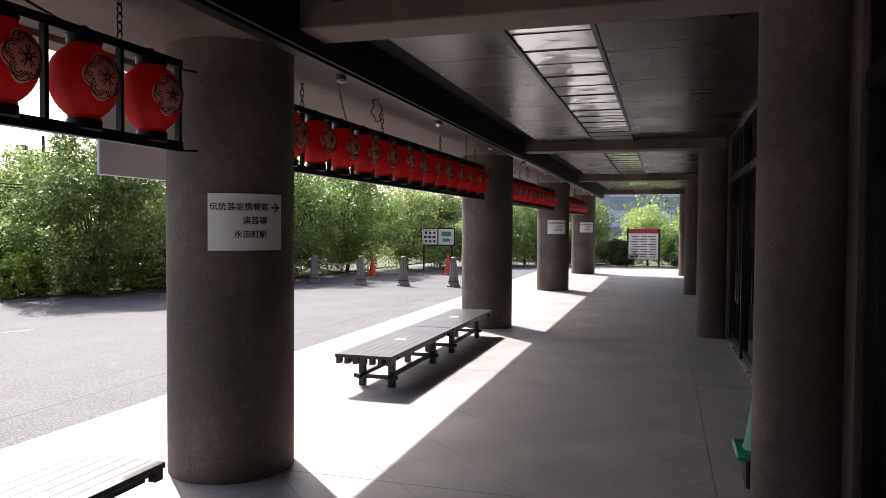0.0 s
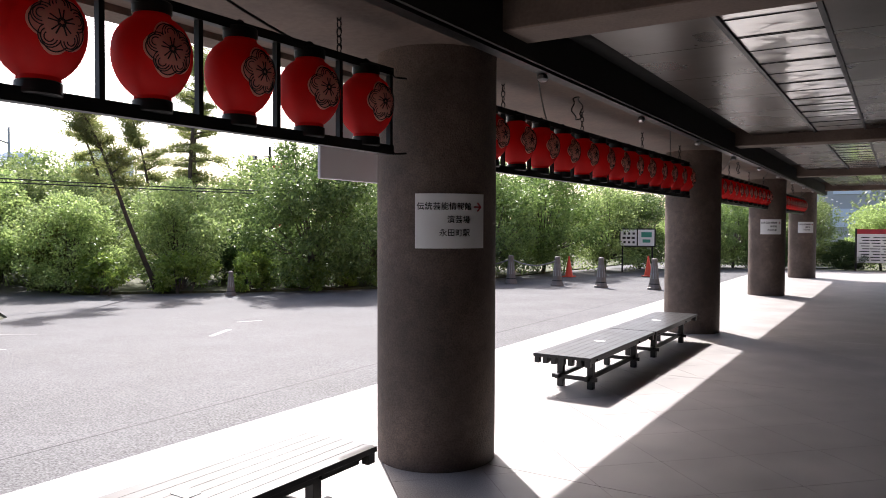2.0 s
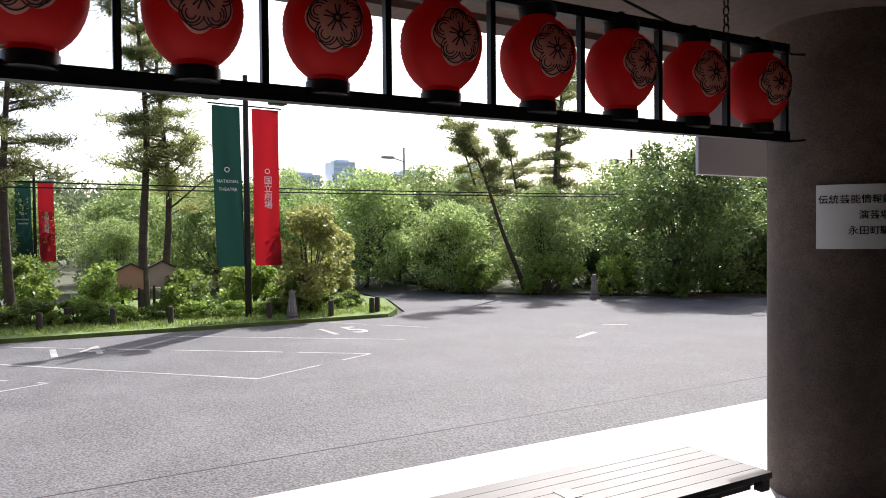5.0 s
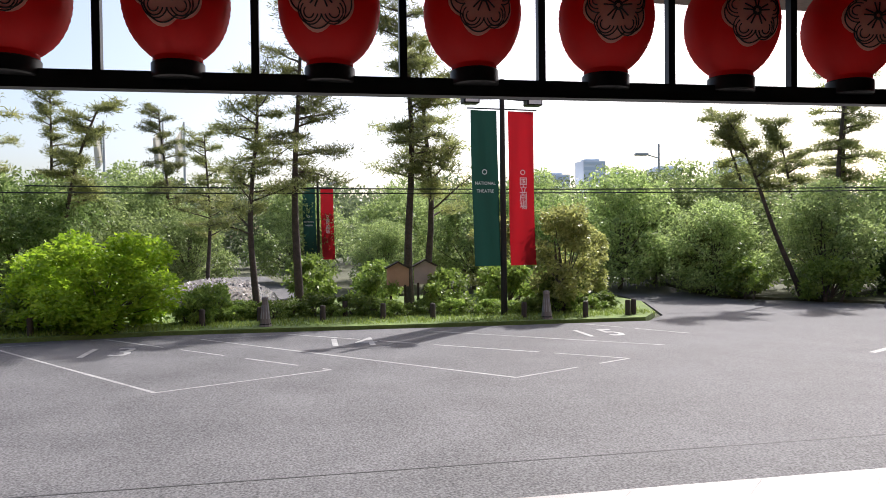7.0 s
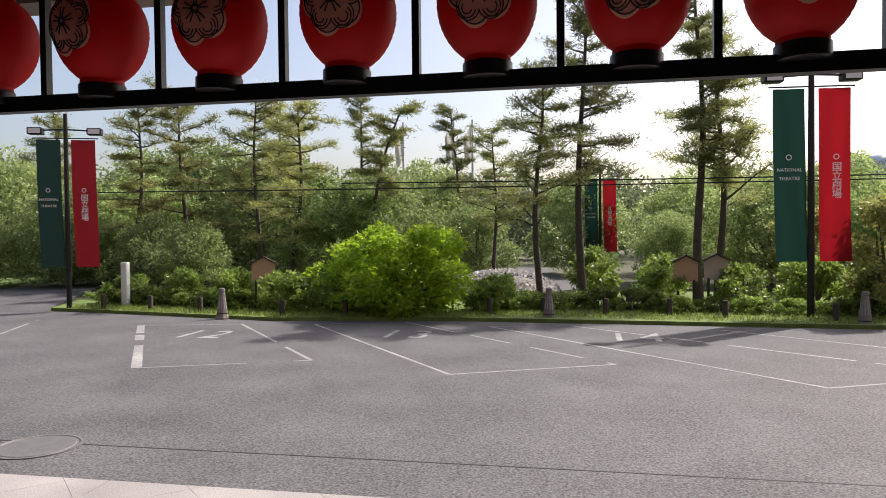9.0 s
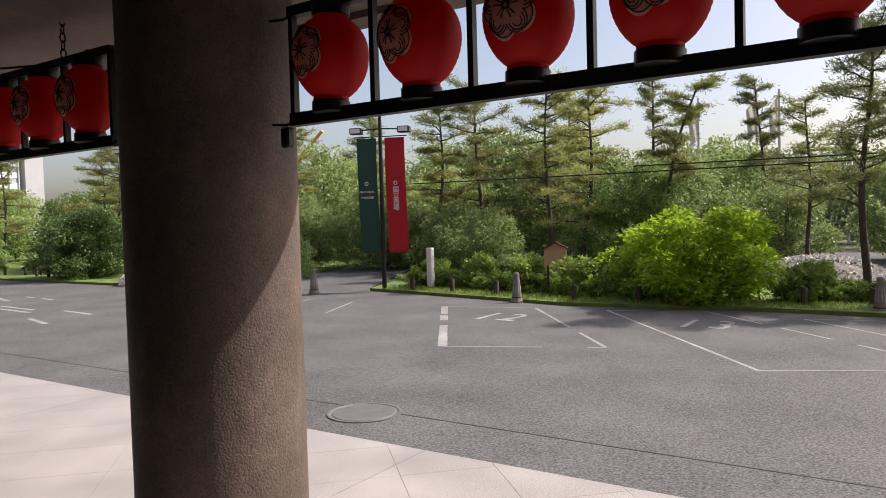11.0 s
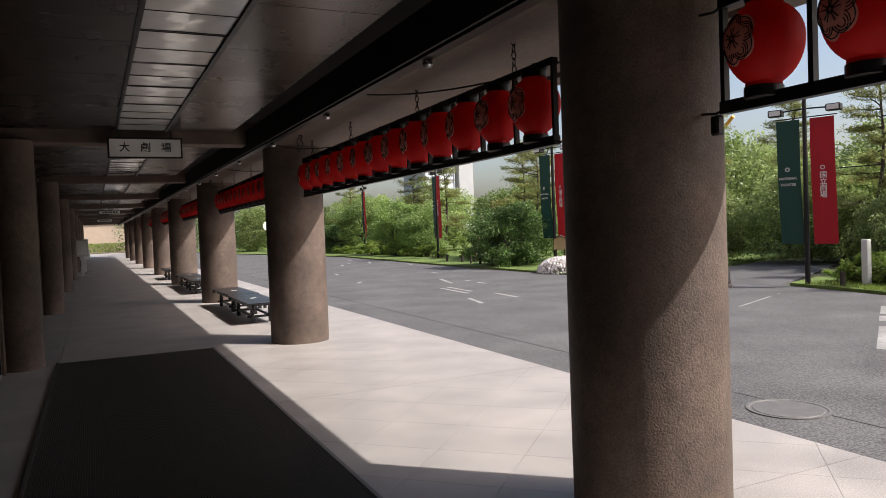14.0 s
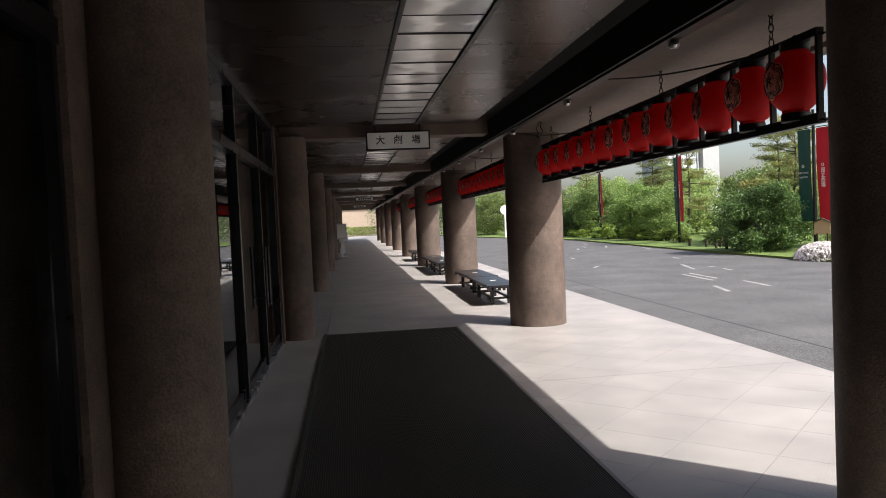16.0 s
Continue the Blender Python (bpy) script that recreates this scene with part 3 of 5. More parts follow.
# ---- signs ----
def add_signs():
    for k in (0, 2, 3):
        y = YC + k * L
        s = thing("paper_sign", "white paper direction sign with black lettering taped round a column", "sign", (XC, y, 0), rz=-45 if k == 0 else -70, group="column signs")
        bm = bmesh.new()
        r, n = 0.372, 14
        half = 0.55
        a0 = [bm.verts.new((r * math.cos(a), r * math.sin(a), 1.288)) for a in np.linspace(-half, half + 0.05, n)]
        a1 = [bm.verts.new((r * math.cos(a), r * math.sin(a), 1.60)) for a in np.linspace(-half, half + 0.05, n)]
        b0 = [bm.verts.new((v.co.x * 1.004, v.co.y * 1.004, v.co.z)) for v in a0]
        b1 = [bm.verts.new((v.co.x * 1.004, v.co.y * 1.004, v.co.z)) for v in a1]
        for i in range(n - 1):
            bm.faces.new((b0[i], b0[i + 1], b1[i + 1], b1[i]))
            bm.faces.new((a0[i], a1[i], a1[i + 1], a0[i + 1]))
        sh = mesh("sheet", bm, M_WHITE, s, smooth=True)

        def line(text, z, size, a_mid, material=M_INK):
            step = size * 1.03 / r
            for i, ch in enumerate(text):
                a = a_mid + (i - (len(text) - 1) / 2) * step
                m = pose((r * 1.005) * math.cos(a) * K, (r * 1.005) * math.sin(a) * K, z * K, 90, 0, 90 + math.degrees(a))
                lettering("letter", ch, size, material, s, m)
        line("伝統芸能情報館", 1.525, 0.045, -0.09)
        line("演芸場", 1.45, 0.045, 0.13)
        line("永田町駅", 1.375, 0.045, 0.07)
        bm = bmesh.new()
        for pts in (((0.40, 0), (0.44, 0), (0.48, 0), (0.52, 0)), ((0.465, 0.024), (0.495, 0.012), (0.53, 0)), ((0.465, -0.024), (0.495, -0.012), (0.53, 0))):
            tube(bm, [(r * 1.004 * math.cos(q), r * 1.004 * math.sin(q), 1.525 + w) for q, w in pts], [0.0055] * len(pts), 6)
        mesh("arrow", bm, M_REDINK, s, "dark red arrow")
    # hanging name boards
    for y, big in ((YC - 2 * L + 0.24, True), (YC - 5 * L, False), (YC - 7 * L, False)):
        s = thing("hanging_sign", "white hanging sign board in a black frame below a ceiling beam", "sign", (-0.26, y, 2.40 if big else 2.33), group="hanging signs")
        hw, hh = (0.395, 0.118) if big else (0.36, 0.075)
        mesh("frame", bx(-hw, hw, -0.02, 0.02, -hh, hh, 0.004), M_BLACK, s)
        mesh("face", bx(-hw + 0.02, hw - 0.02, 0.021, 0.026, -hh + 0.02, hh - 0.02), M_SIGNW, s)
        if big:
            for i, ch in enumerate("大劇場"):
                lettering("letter", ch, 0.115, M_INK, s, spot(0.22 - 0.22 * i, 0.028, 0.0, 180, 90))
        else:
            for i in range(6):
                mesh("lettering_bar", bx(-0.25 + 0.085 * i, -0.19 + 0.085 * i, 0.027, 0.029, -0.03, 0.03), M_INK, s)
        for x in (-hw * 0.7, hw * 0.7):
            bm = bmesh.new()
            tube(bm, [(x, 0, hh), (x, 0, ZC - 2.40 if big else ZB - 2.31)], [0.008] * 2, 8)
            mesh("hanger", bm, M_BLACK, s)


def add_hanging_board():
    b = thing("hanging_board", "plain pale grey board hanging below the roof edge beside a column", "board", (-2.80, 4.85, 2.07))
    mesh("panel", bx(-0.012, 0.012, -0.6, 0.6, -0.345, 0.31, 0.004), M_PALEBOARD, b)
    for y in (-0.45, 0.45):
        mesh("hanger", bx(-0.01, 0.01, y - 0.015, y + 0.015, 0.31, 0.36), M_BLACK, b)


def add_far_stands():
    """Stands beside the glazing far down the arcade."""
    for x, y, w, z0, z1 in ((0.72, -30.2, 0.22, 0.75, 1.4), (0.68, -34.4, 0.2, 0.5, 0.95)):
        p = thing("information_stand", "pale grey information stand on a post beside the glazing", "stand", (x, y, 0), group="information stands")
        mesh("post", bx(-0.05, 0.05, -0.05, 0.05, 0, z0), M_WALLP, p)
        mesh("base", bx(-0.2, 0.2, -0.2, 0.2, 0, 0.03, 0.006), M_WALLP, p)
        f = mesh("frame", bx(-w, w, -0.05, 0.05, z0, z1, 0.01), M_WALLP, p)
        mesh("screen", bx(-w + 0.05, w - 0.05, 0.051, 0.056, z0 + 0.06, z1 - 0.06), M_SIGNW, f)


def add_door_mat():
    m = thing("door_mat", "long ribbed dark brown rubber entrance mat with metal edging", "mat", (0, 0, 0))
    x0, x1, y0, y1 = -0.915, 0.735, -8.6, -2.1
    mesh("backing", bx(x0, x1, y0, y1, 0.0, 0.008), M_MAT, m)
    bm = bmesh.new()
    n = 120
    for i in range(n):
        x = x0 + (x1 - x0) * (i + 0.5) / n
        v = [bm.verts.new(p) for p in ((x - 0.004, y0, 0.008), (x + 0.004, y0, 0.008), (x + 0.004, y1, 0.008), (x - 0.004, y1, 0.008), (x - 0.003, y0, 0.014), (x + 0.003, y0, 0.014), (x + 0.003, y1, 0.014), (x - 0.003, y1, 0.014))]
        for q in ((4, 5, 6, 7), (0, 4, 7, 3), (1, 2, 6, 5), (0, 1, 5, 4), (2, 3, 7, 6)):
            bm.faces.new([v[j] for j in q])
    mesh("ribs", bm, M_MAT, m, kind="stuff")
    for a in (bx(x0 - 0.03, x0, y0 - 0.05, y1, 0, 0.018, 0.003), bx(x0, x1, y0 - 0.05, y0, 0, 0.011)):
        mesh("edging", a, M_COVER, m)
    mesh("edging", bx(x1, x1 + 0.03, y0 - 0.05, y1, 0, 0.018, 0.003), M_MAT, m, "dark rubber edge strip")


def cone(bm, z0, h, r0, r1, base):
    lathe(bm, [(r0, z0), (r0 * 0.92, z0 + 0.02), (r1, z0 + h * 0.98), (r1 * 0.5, z0 + h)], 24)
    if base:
        box(bm, -base, base, -base, base, z0 - 0.03, z0 + 0.004, 0.012)


def add_cones():
    c = thing("traffic_cone", "green plastic traffic cone on black weights beside a column", "cone", (1.01, 5.03, 0))
    bm = bmesh.new()
    cone(bm, 0.20, 0.62, 0.125, 0.022, 0.165)
    mesh("cone_body", bm, M_GREEN, c, smooth=True)
    for x in (-0.06, 0.06):
        mesh("weight", bx(x - 0.05, x + 0.05, -0.11, 0.11, 0, 0.168, 0.01), M_BLACK, c)
    first = None
    for x, y in ((-7.76, 20.55), (-5.9, 22.1)):
        if first is None:
            first = thing("traffic_cone", "orange red traffic cone standing on the asphalt", "cone", (x, y, -0.02), group="orange cones")
            bm = bmesh.new()
            cone(bm, 0.03, 0.58, 0.12, 0.02, 0.16)
            mesh("cone_body", bm, M_ORANGE, first, smooth=True)
        else:
            copy_thing(first, spot(x, y, -0.02))
    b = thing("bollard_cone", "grey brown tapered plastic bollard with a white stripe band", "bollard", (-8.0, 17.3, -0.02), group="bollard cones")
    bm = bmesh.new()
    lathe(bm, [(0.165, 0.0), (0.165, 0.045), (0.15, 0.055), (0.128, 0.13), (0.122, 0.135), (0.066, 0.64), (0.074, 0.65), (0.068, 0.71), (0.045, 0.725)], 10)
    mesh("body", bm, M_GREYCONE, b)
    bm = bmesh.new()
    lathe(bm, [(0.1325, 0.125), (0.131, 0.145)], 10)
    mesh("band", bm, M_BLACK, b, "dark recessed band")
    for k_ in range(10):
        fx = mesh("stripe", bx(-0.003, 0.003, -0.011, 0.011, -0.15, 0.15), M_PAINT, b, "pale raised stripe")
        fx.matrix_basis = spot(0.0905 * math.cos((k_ + .5) * math.pi / 5), 0.0905 * math.sin((k_ + .5) * math.pi / 5), 0.40, (k_ + .5) * 36) @ Matrix.Rotation(-0.105, 4, 'Y')
    for i, (x, y) in enumerate(((-6.72, 17.28), (-5.65, 17.42), (-4.42, 17.58), (-11.36, 11.1), (-11.3, 0.02), (-11.0, 4.42), (-10.88, -5.26), (-10.8, -9.85))):
        k = 1.0 if i < 3 else 0.70
        copy_thing(b, spot(x, y, -0.02)).scale = (k, k, k)
    bm = bmesh.new()
    tube(bm, [(-8.0 + 1.28 * q, 17.3, 0.62 - 0.62 * q * (1 - q)) for q in np.linspace(0, 1, 13)], [0.017] * 13, 6)
    tagged(mesh("barrier_chain", bm, M_PAINT), "pale plastic chain sagging between two bollards", "chain", "barrier chains")
    bm = bmesh.new()
    tube(bm, [(-9.5 + 1.5 * q, 17.32 - 0.02 * q, 0.62 - 0.7 * q * (1 - q)) for q in np.linspace(0, 1, 13)], [0.017] * 13, 6)
    tagged(mesh("barrier_chain", bm, M_PAINT), "pale plastic chain sagging from a bollard into the hedge", "chain", "barrier chains")


# ---- forecourt markings ----
def add_markings():
    def stripe(x0, y0, x1, y1, w, gaps=0.0):
        bm = bmesh.new()
        d = Vector((x1 - x0, y1 - y0, 0))
        ln = d.length
        d.normalize()
        p = Vector((-d.y, d.x, 0)) * w / 2
        t = 0.0
        while t < ln:
            e = min(ln, t + random.uniform(0.5, 1.1))
            wob = random.uniform(0.8, 1.1)
            a, b = Vector((x0, y0, 0)) + d * t, Vector((x0, y0, 0)) + d * e
            sheet(bm, [a - p * wob, b - p * wob, b + p * wob, a + p * wob], -0.017)
            t = e + (random.uniform(0.05, 0.5) if random.random() < gaps else 0.0)
        ob = mesh("road_marking", bm, M_PAINT)
        tagged(ob, "worn white painted parking line on asphalt", "road marking", "parking lines", "structure")
    w = 0.042
    bays = (((-9.95, -6.12), (-6.75, -4.06), (-7.43, -2.38), (-10.28, -4.62), 0.13),
            ((-10.4, -3.48), (-6.88, -0.74), (-7.64, 0.88), (-10.8, -2.15), w),
            ((-10.45, -0.81), (-6.75, 2.66), (-7.5, 4.2), (-10.65, 0.37), w))
    for a, b, c, d, thick in bays:
        stripe(*a, *b, thick, 0.1)
        stripe(*b, *c, w * 0.8, 0.5)
        stripe(*d, *c, w, 0.6)
        stripe(*a, *d, w * 0.6, 0.6)
    stripe(-10.45, 2.4, -8.3, 5.05, w, 0.5)
    stripe(-10.6, 4.9, -9.2, 5.9, w, 0.5)
    stripe(-8.5, -7.45, -10.4, -8.3, w, 0.5)
    stripe(-9.2, -8.9, -10.2, -9.3, w, 0.5)
    for x, y, t in ((-9.15, -4.63, "12"), (-9.5, -1.82, "13"), (-9.6, 1.22, "14"), (-9.55, 4.7, "15")):
        o = thing("road_marking", "worn white painted bay number on asphalt", "road marking", (x, y, -0.0165), rz=90, group="bay numbers", kind="structure")
        for i, ch in enumerate(t):
            lettering("numeral", ch, 0.98, M_PAINT, o, spot(-0.22 + 0.42 * i, 0, 0) @ Matrix.Diagonal((0.62, 1, 1, 1)))
    stripe(-7.16, 7.03, -7.45, 7.6, 0.08)
    stripe(-7.97, 8.2, -7.8, 8.55, 0.06)
    r = random.Random(5)
    for i in range(26):
        x, y = r.uniform(-10.8, -5.5), r.uniform(-32, -9.5)
        stripe(x, y, x - r.uniform(0.1, 0.5), y - r.uniform(0.6, 1.6), 0.09, 0.4)
    bm = bmesh.new()
    lathe(bm, [(0.28, -0.02), (0.28, -0.013), (0.262, -0.013), (0.255, -0.018), (0.24, -0.018), (0.235, -0.014), (0.0, -0.014)], 36)
    o = mesh("manhole_cover", bm, M_COVER)
    o.matrix_basis = spot(-4.10, -3.02)
    tagged(o, "round grey steel manhole cover flush in asphalt", "manhole cover", kind="structure")


# ---- garden ----
def banner_pole_proto():
    p = thing("banner_pole", "dark pole with a green and a red banner and two floodlights", "banner pole", group="banner poles")
    bm = bmesh.new()
    tube(bm, [(0, 0, -0.05), (0, 0, 2.0), (0, 0, 4.0)], [0.055, 0.05, 0.04], 12)
    mesh("pole", bm, M_BLACK, p, smooth=True)
    for s, m, nm in ((-1, M_BANGREEN, "green_banner"), (1, M_BANRED, "red_banner")):
        bm = bmesh.new()
        n = 16
        rows = []
        for i in range(n + 1):
            q = i / n
            z = 3.47 - 2.6 * q
            sway = -0.10 * q * q
            rows.append([bm.verts.new((0.03 * math.sin(5 * q + s) * q + 0.012 * math.sin(9 * c_ + 4 * q), s * (0.10 + 0.46 * c_) + (sway * -0.4 if s > 0 else -sway * 0.6), z)) for c_ in np.linspace(0, 1, 7)])
        for a, b in zip(rows, rows[1:]):
            for j in range(6):
                bm.faces.new((a[j], a[j + 1], b[j + 1], b[j]))
        bmesh.ops.solidify(bm, geom=bm.faces[:], thickness=0.004)
        ban = mesh(nm, bm, m, p, "plain hanging cloth banner", smooth=True)
        # letters face the arcade (+x)
        if s > 0:
            for i, ch in enumerate("国立劇場"):
                lettering("letter", ch, 0.145, M_SIGNW, ban, spot(0.05, 0.35, 2.28 - 0.135 * i, 90, 90))
        else:
            for i, tx in enumerate(("NATIONAL", "THEATRE")):
                lettering("letter", tx, 0.072, M_SIGNW, ban, spot(0.05, -0.33, 2.25 - 0.13 * i, 90, 90))
        bm = bmesh.new()
        lathe(bm, [(0.045, -0.003), (0.045, 0.003), (0.03, 0.003), (0.03, -0.003)], 18, caps=False)
        lo = mesh("emblem", bm, M_SIGNW, ban)
        lo.matrix_basis = spot(0.05, s * 0.34, 2.44, 0, 0, 90)
        bm = bmesh.new()
        tube(bm, [(0, 0, 3.50), (0, s * 0.62, 3.50)], [0.012] * 2, 8)
        tube(bm, [(0, 0, 3.68), (0, s * 0.42, 3.66)], [0.016] * 2, 8)
        arm = mesh("arm", bm, M_BLACK, p)
        lamp = mesh("floodlight", bx(-0.10, 0.10, s * 0.56 - 0.14, s * 0.56 + 0.14, 3.57, 3.71, 0.015), M_BLACK, p)
        mesh("lens", bx(0.101, 0.108, s * 0.56 - 0.11, s * 0.56 + 0.11, 3.59, 3.69), M_SIGNW, lamp)
    return p


def limb(bm, p, d, ln, r, n=5, droop=0.0, wob=0.12):
    pts, rad = [Vector(p)], [r]
    d = Vector(d).normalized()
    for i in range(n):
        d = (d + Vector((random.uniform(-wob, wob), random.uniform(-wob, wob), random.uniform(-wob, wob) - droop))).normalized()
        pts.append(pts[-1] + d * ln / n)
        rad.append(r * (1 - 0.75 * (i + 1) / n))
    tube(bm, pts, rad, 7)
    return pts


def pine_proto(h, lean, seed, low=0.35, spread=1.5, material=L_PINE, dens=1.0):
    random.seed(seed)
    t = thing("pine_tree", "tall dark-trunked pine with layered needle pads", "tree", group="pines")
    bm = bmesh.new()
    n = 10
    pts = []
    for i in range(n + 1):
        q = i / n
        pts.append(Vector((lean[0] * q * h + 0.012 * math.sin(6 * q + seed) * h, lean[1] * (q ** 1.15) * h + 0.014 * math.sin(7 * q + 2 * seed) * h, h * q - 0.05)))
    tube(bm, pts, [0.070 * (1 - 0.86 * i / n) * h / 5 + 0.008 for i in range(n + 1)], 9)
    cs, ways = [], []

    def tuft(c, w):
        m = int(34 * w)
        v = RNG.normal(size=(m, 3)) * np.array([0.10, 0.10, 0.045]) * w
        cs.append(v + np.array(c))
        ways.append(np.c_[v[:, :2] * 6, 0.35 + v[:, 2] * 5])
    nb = int(h * 6.2 * dens)
    for b in range(nb):
        q = low + (1 - low) * (b + random.random()) / nb
        i = min(n - 1, int(q * n))
        p = pts[i].lerp(pts[i + 1], q * n - i)
        a = random.uniform(0, 2 * math.pi)
        ln = spread * (0.42 + 0.36 * (1 - q) ** 0.6) * random.uniform(0.4, 1.2)
        droop = random.uniform(-0.03, 0.07) if q < 0.75 else -0.05
        path = limb(bm, p, (math.cos(a), math.sin(a), random.uniform(-0.05, 0.3)), ln, 0.014 * h / 5 + 0.008, 6, droop, 0.2)
        for j in range(2, 7):
            for s in range(3 if j > 3 else 2):
                d = Vector((random.uniform(-1, 1), random.uniform(-1, 1), random.uniform(-0.1, 0.4)))
                e = path[j] + d * 0.24 * ln
                tube(bm, [path[j], path[j].lerp(e, 0.6), e], [0.006, 0.005, 0.003], 4, False)
                tuft(e, random.uniform(0.55, 1.2))
                if random.random() < 0.5:
                    tuft(path[j].lerp(e, 0.5), 0.6)
    for k in range(6):
        tuft(pts[-1] + Vector((random.uniform(-.16, .16), random.uniform(-.16, .16), random.uniform(-.15, .08))), 1.0)
    mesh("trunk", bm, M_BARK, t, smooth=True)
    leaf_mesh("crown", np.concatenate(cs), 0.05, material, t, thin=0.16, way=np.concatenate(ways))
    return t


def broad_proto(name, label, h, w, seed, material, leaf=0.06, count=9000, trunk=0.25, clumps=40, group="", open_=0.0):
    """A broadleaf tree or shrub: stems, limbs and clumps of small leaves with gaps between."""
    random.seed(seed)
    r = np.random.default_rng(seed)
    t = thing(name, label, "tree" if h > 2.2 else "shrub", group=group)
    bm = bmesh.new()
    cl = []
    z0 = h * trunk
    for i in range(clumps):
        a, q = r.uniform(0, 2 * math.pi), r.uniform(0, 1)
        z = z0 * 0.6 + (h - z0 * 0.6) * q
        env = math.sqrt(max(0.05, 1 - (2 * (0.12 + 0.88 * q) - 1) ** 2 * 0.95))
        rad = w / 2 * env * r.uniform(0.4, 1.0) * (0.95 + 0.5 * noise.noise(Vector((2.2 * math.cos(a), 2.2 * math.sin(a), 3.1 * q + seed))))
        cl.append((rad * math.cos(a), rad * math.sin(a), z * r.uniform(0.9, 1.0), r.uniform(0.10, 0.24) * min(w, h) * 0.85))
    stems = 3 if h < 2.2 else 1
    base = Vector((0, 0, -0.05))
    for s in range(stems):
        limb(bm, base + Vector((random.uniform(-.1, .1), random.uniform(-.1, .1), 0)), (random.uniform(-.3, .3), random.uniform(-.3, .3), 1), h * 0.7, 0.03 * h / 2 + 0.015, 5, 0, 0.12)
    for x, y, z, s in cl[::2]:
        d = Vector((x, y, max(z - z0 * 0.7, 0.2)))
        limb(bm, (0, 0, z0 * 0.7), d, d.length * 0.95, 0.012 * h / 2 + 0.006, 4, 0, 0.1)
    mesh("trunk", bm, M_BARK2, t, smooth=True)
    per = count // clumps
    cs, ways = [], []
    for x, y, z, s in cl:
        v = r.normal(size=(per, 3))
        v /= np.linalg.norm(v, axis=1)[:, None]
        v *= (r.uniform(0.35, 1.0, per) ** 0.5)[:, None] * s * np.array([1, 1, 0.75])
        v += r.normal(size=(per, 3)) * 0.03
        cs.append(v + np.array([x, y, z]))
        ways.append(v / s + np.array([0, 0, -0.2]))
    c = np.concatenate(cs)
    c[:, 2] = np.maximum(c[:, 2], 0.03 + 0.05 * r.uniform(0, 1, len(c)))
    leaf_mesh("crown", c, leaf, material, t, thin=0.5, way=np.concatenate(ways) * 0.8)
    return t


def warp(x, y):
    """Draws the planting towards the arcade where the forecourt narrows."""
    f = np.interp(y, [-40, -28, -20, -14, -9, -5, -1, 0, 4, 12], [1, .985, .93, .90, .88, .885, .97, .985, .98, .965])
    return 0.1 + (x - 0.1) * f, 0.6 + (y - 0.6) * f


def at(x, y, z=0, rz=0):
    return spot(*warp(x, y), z, rz)


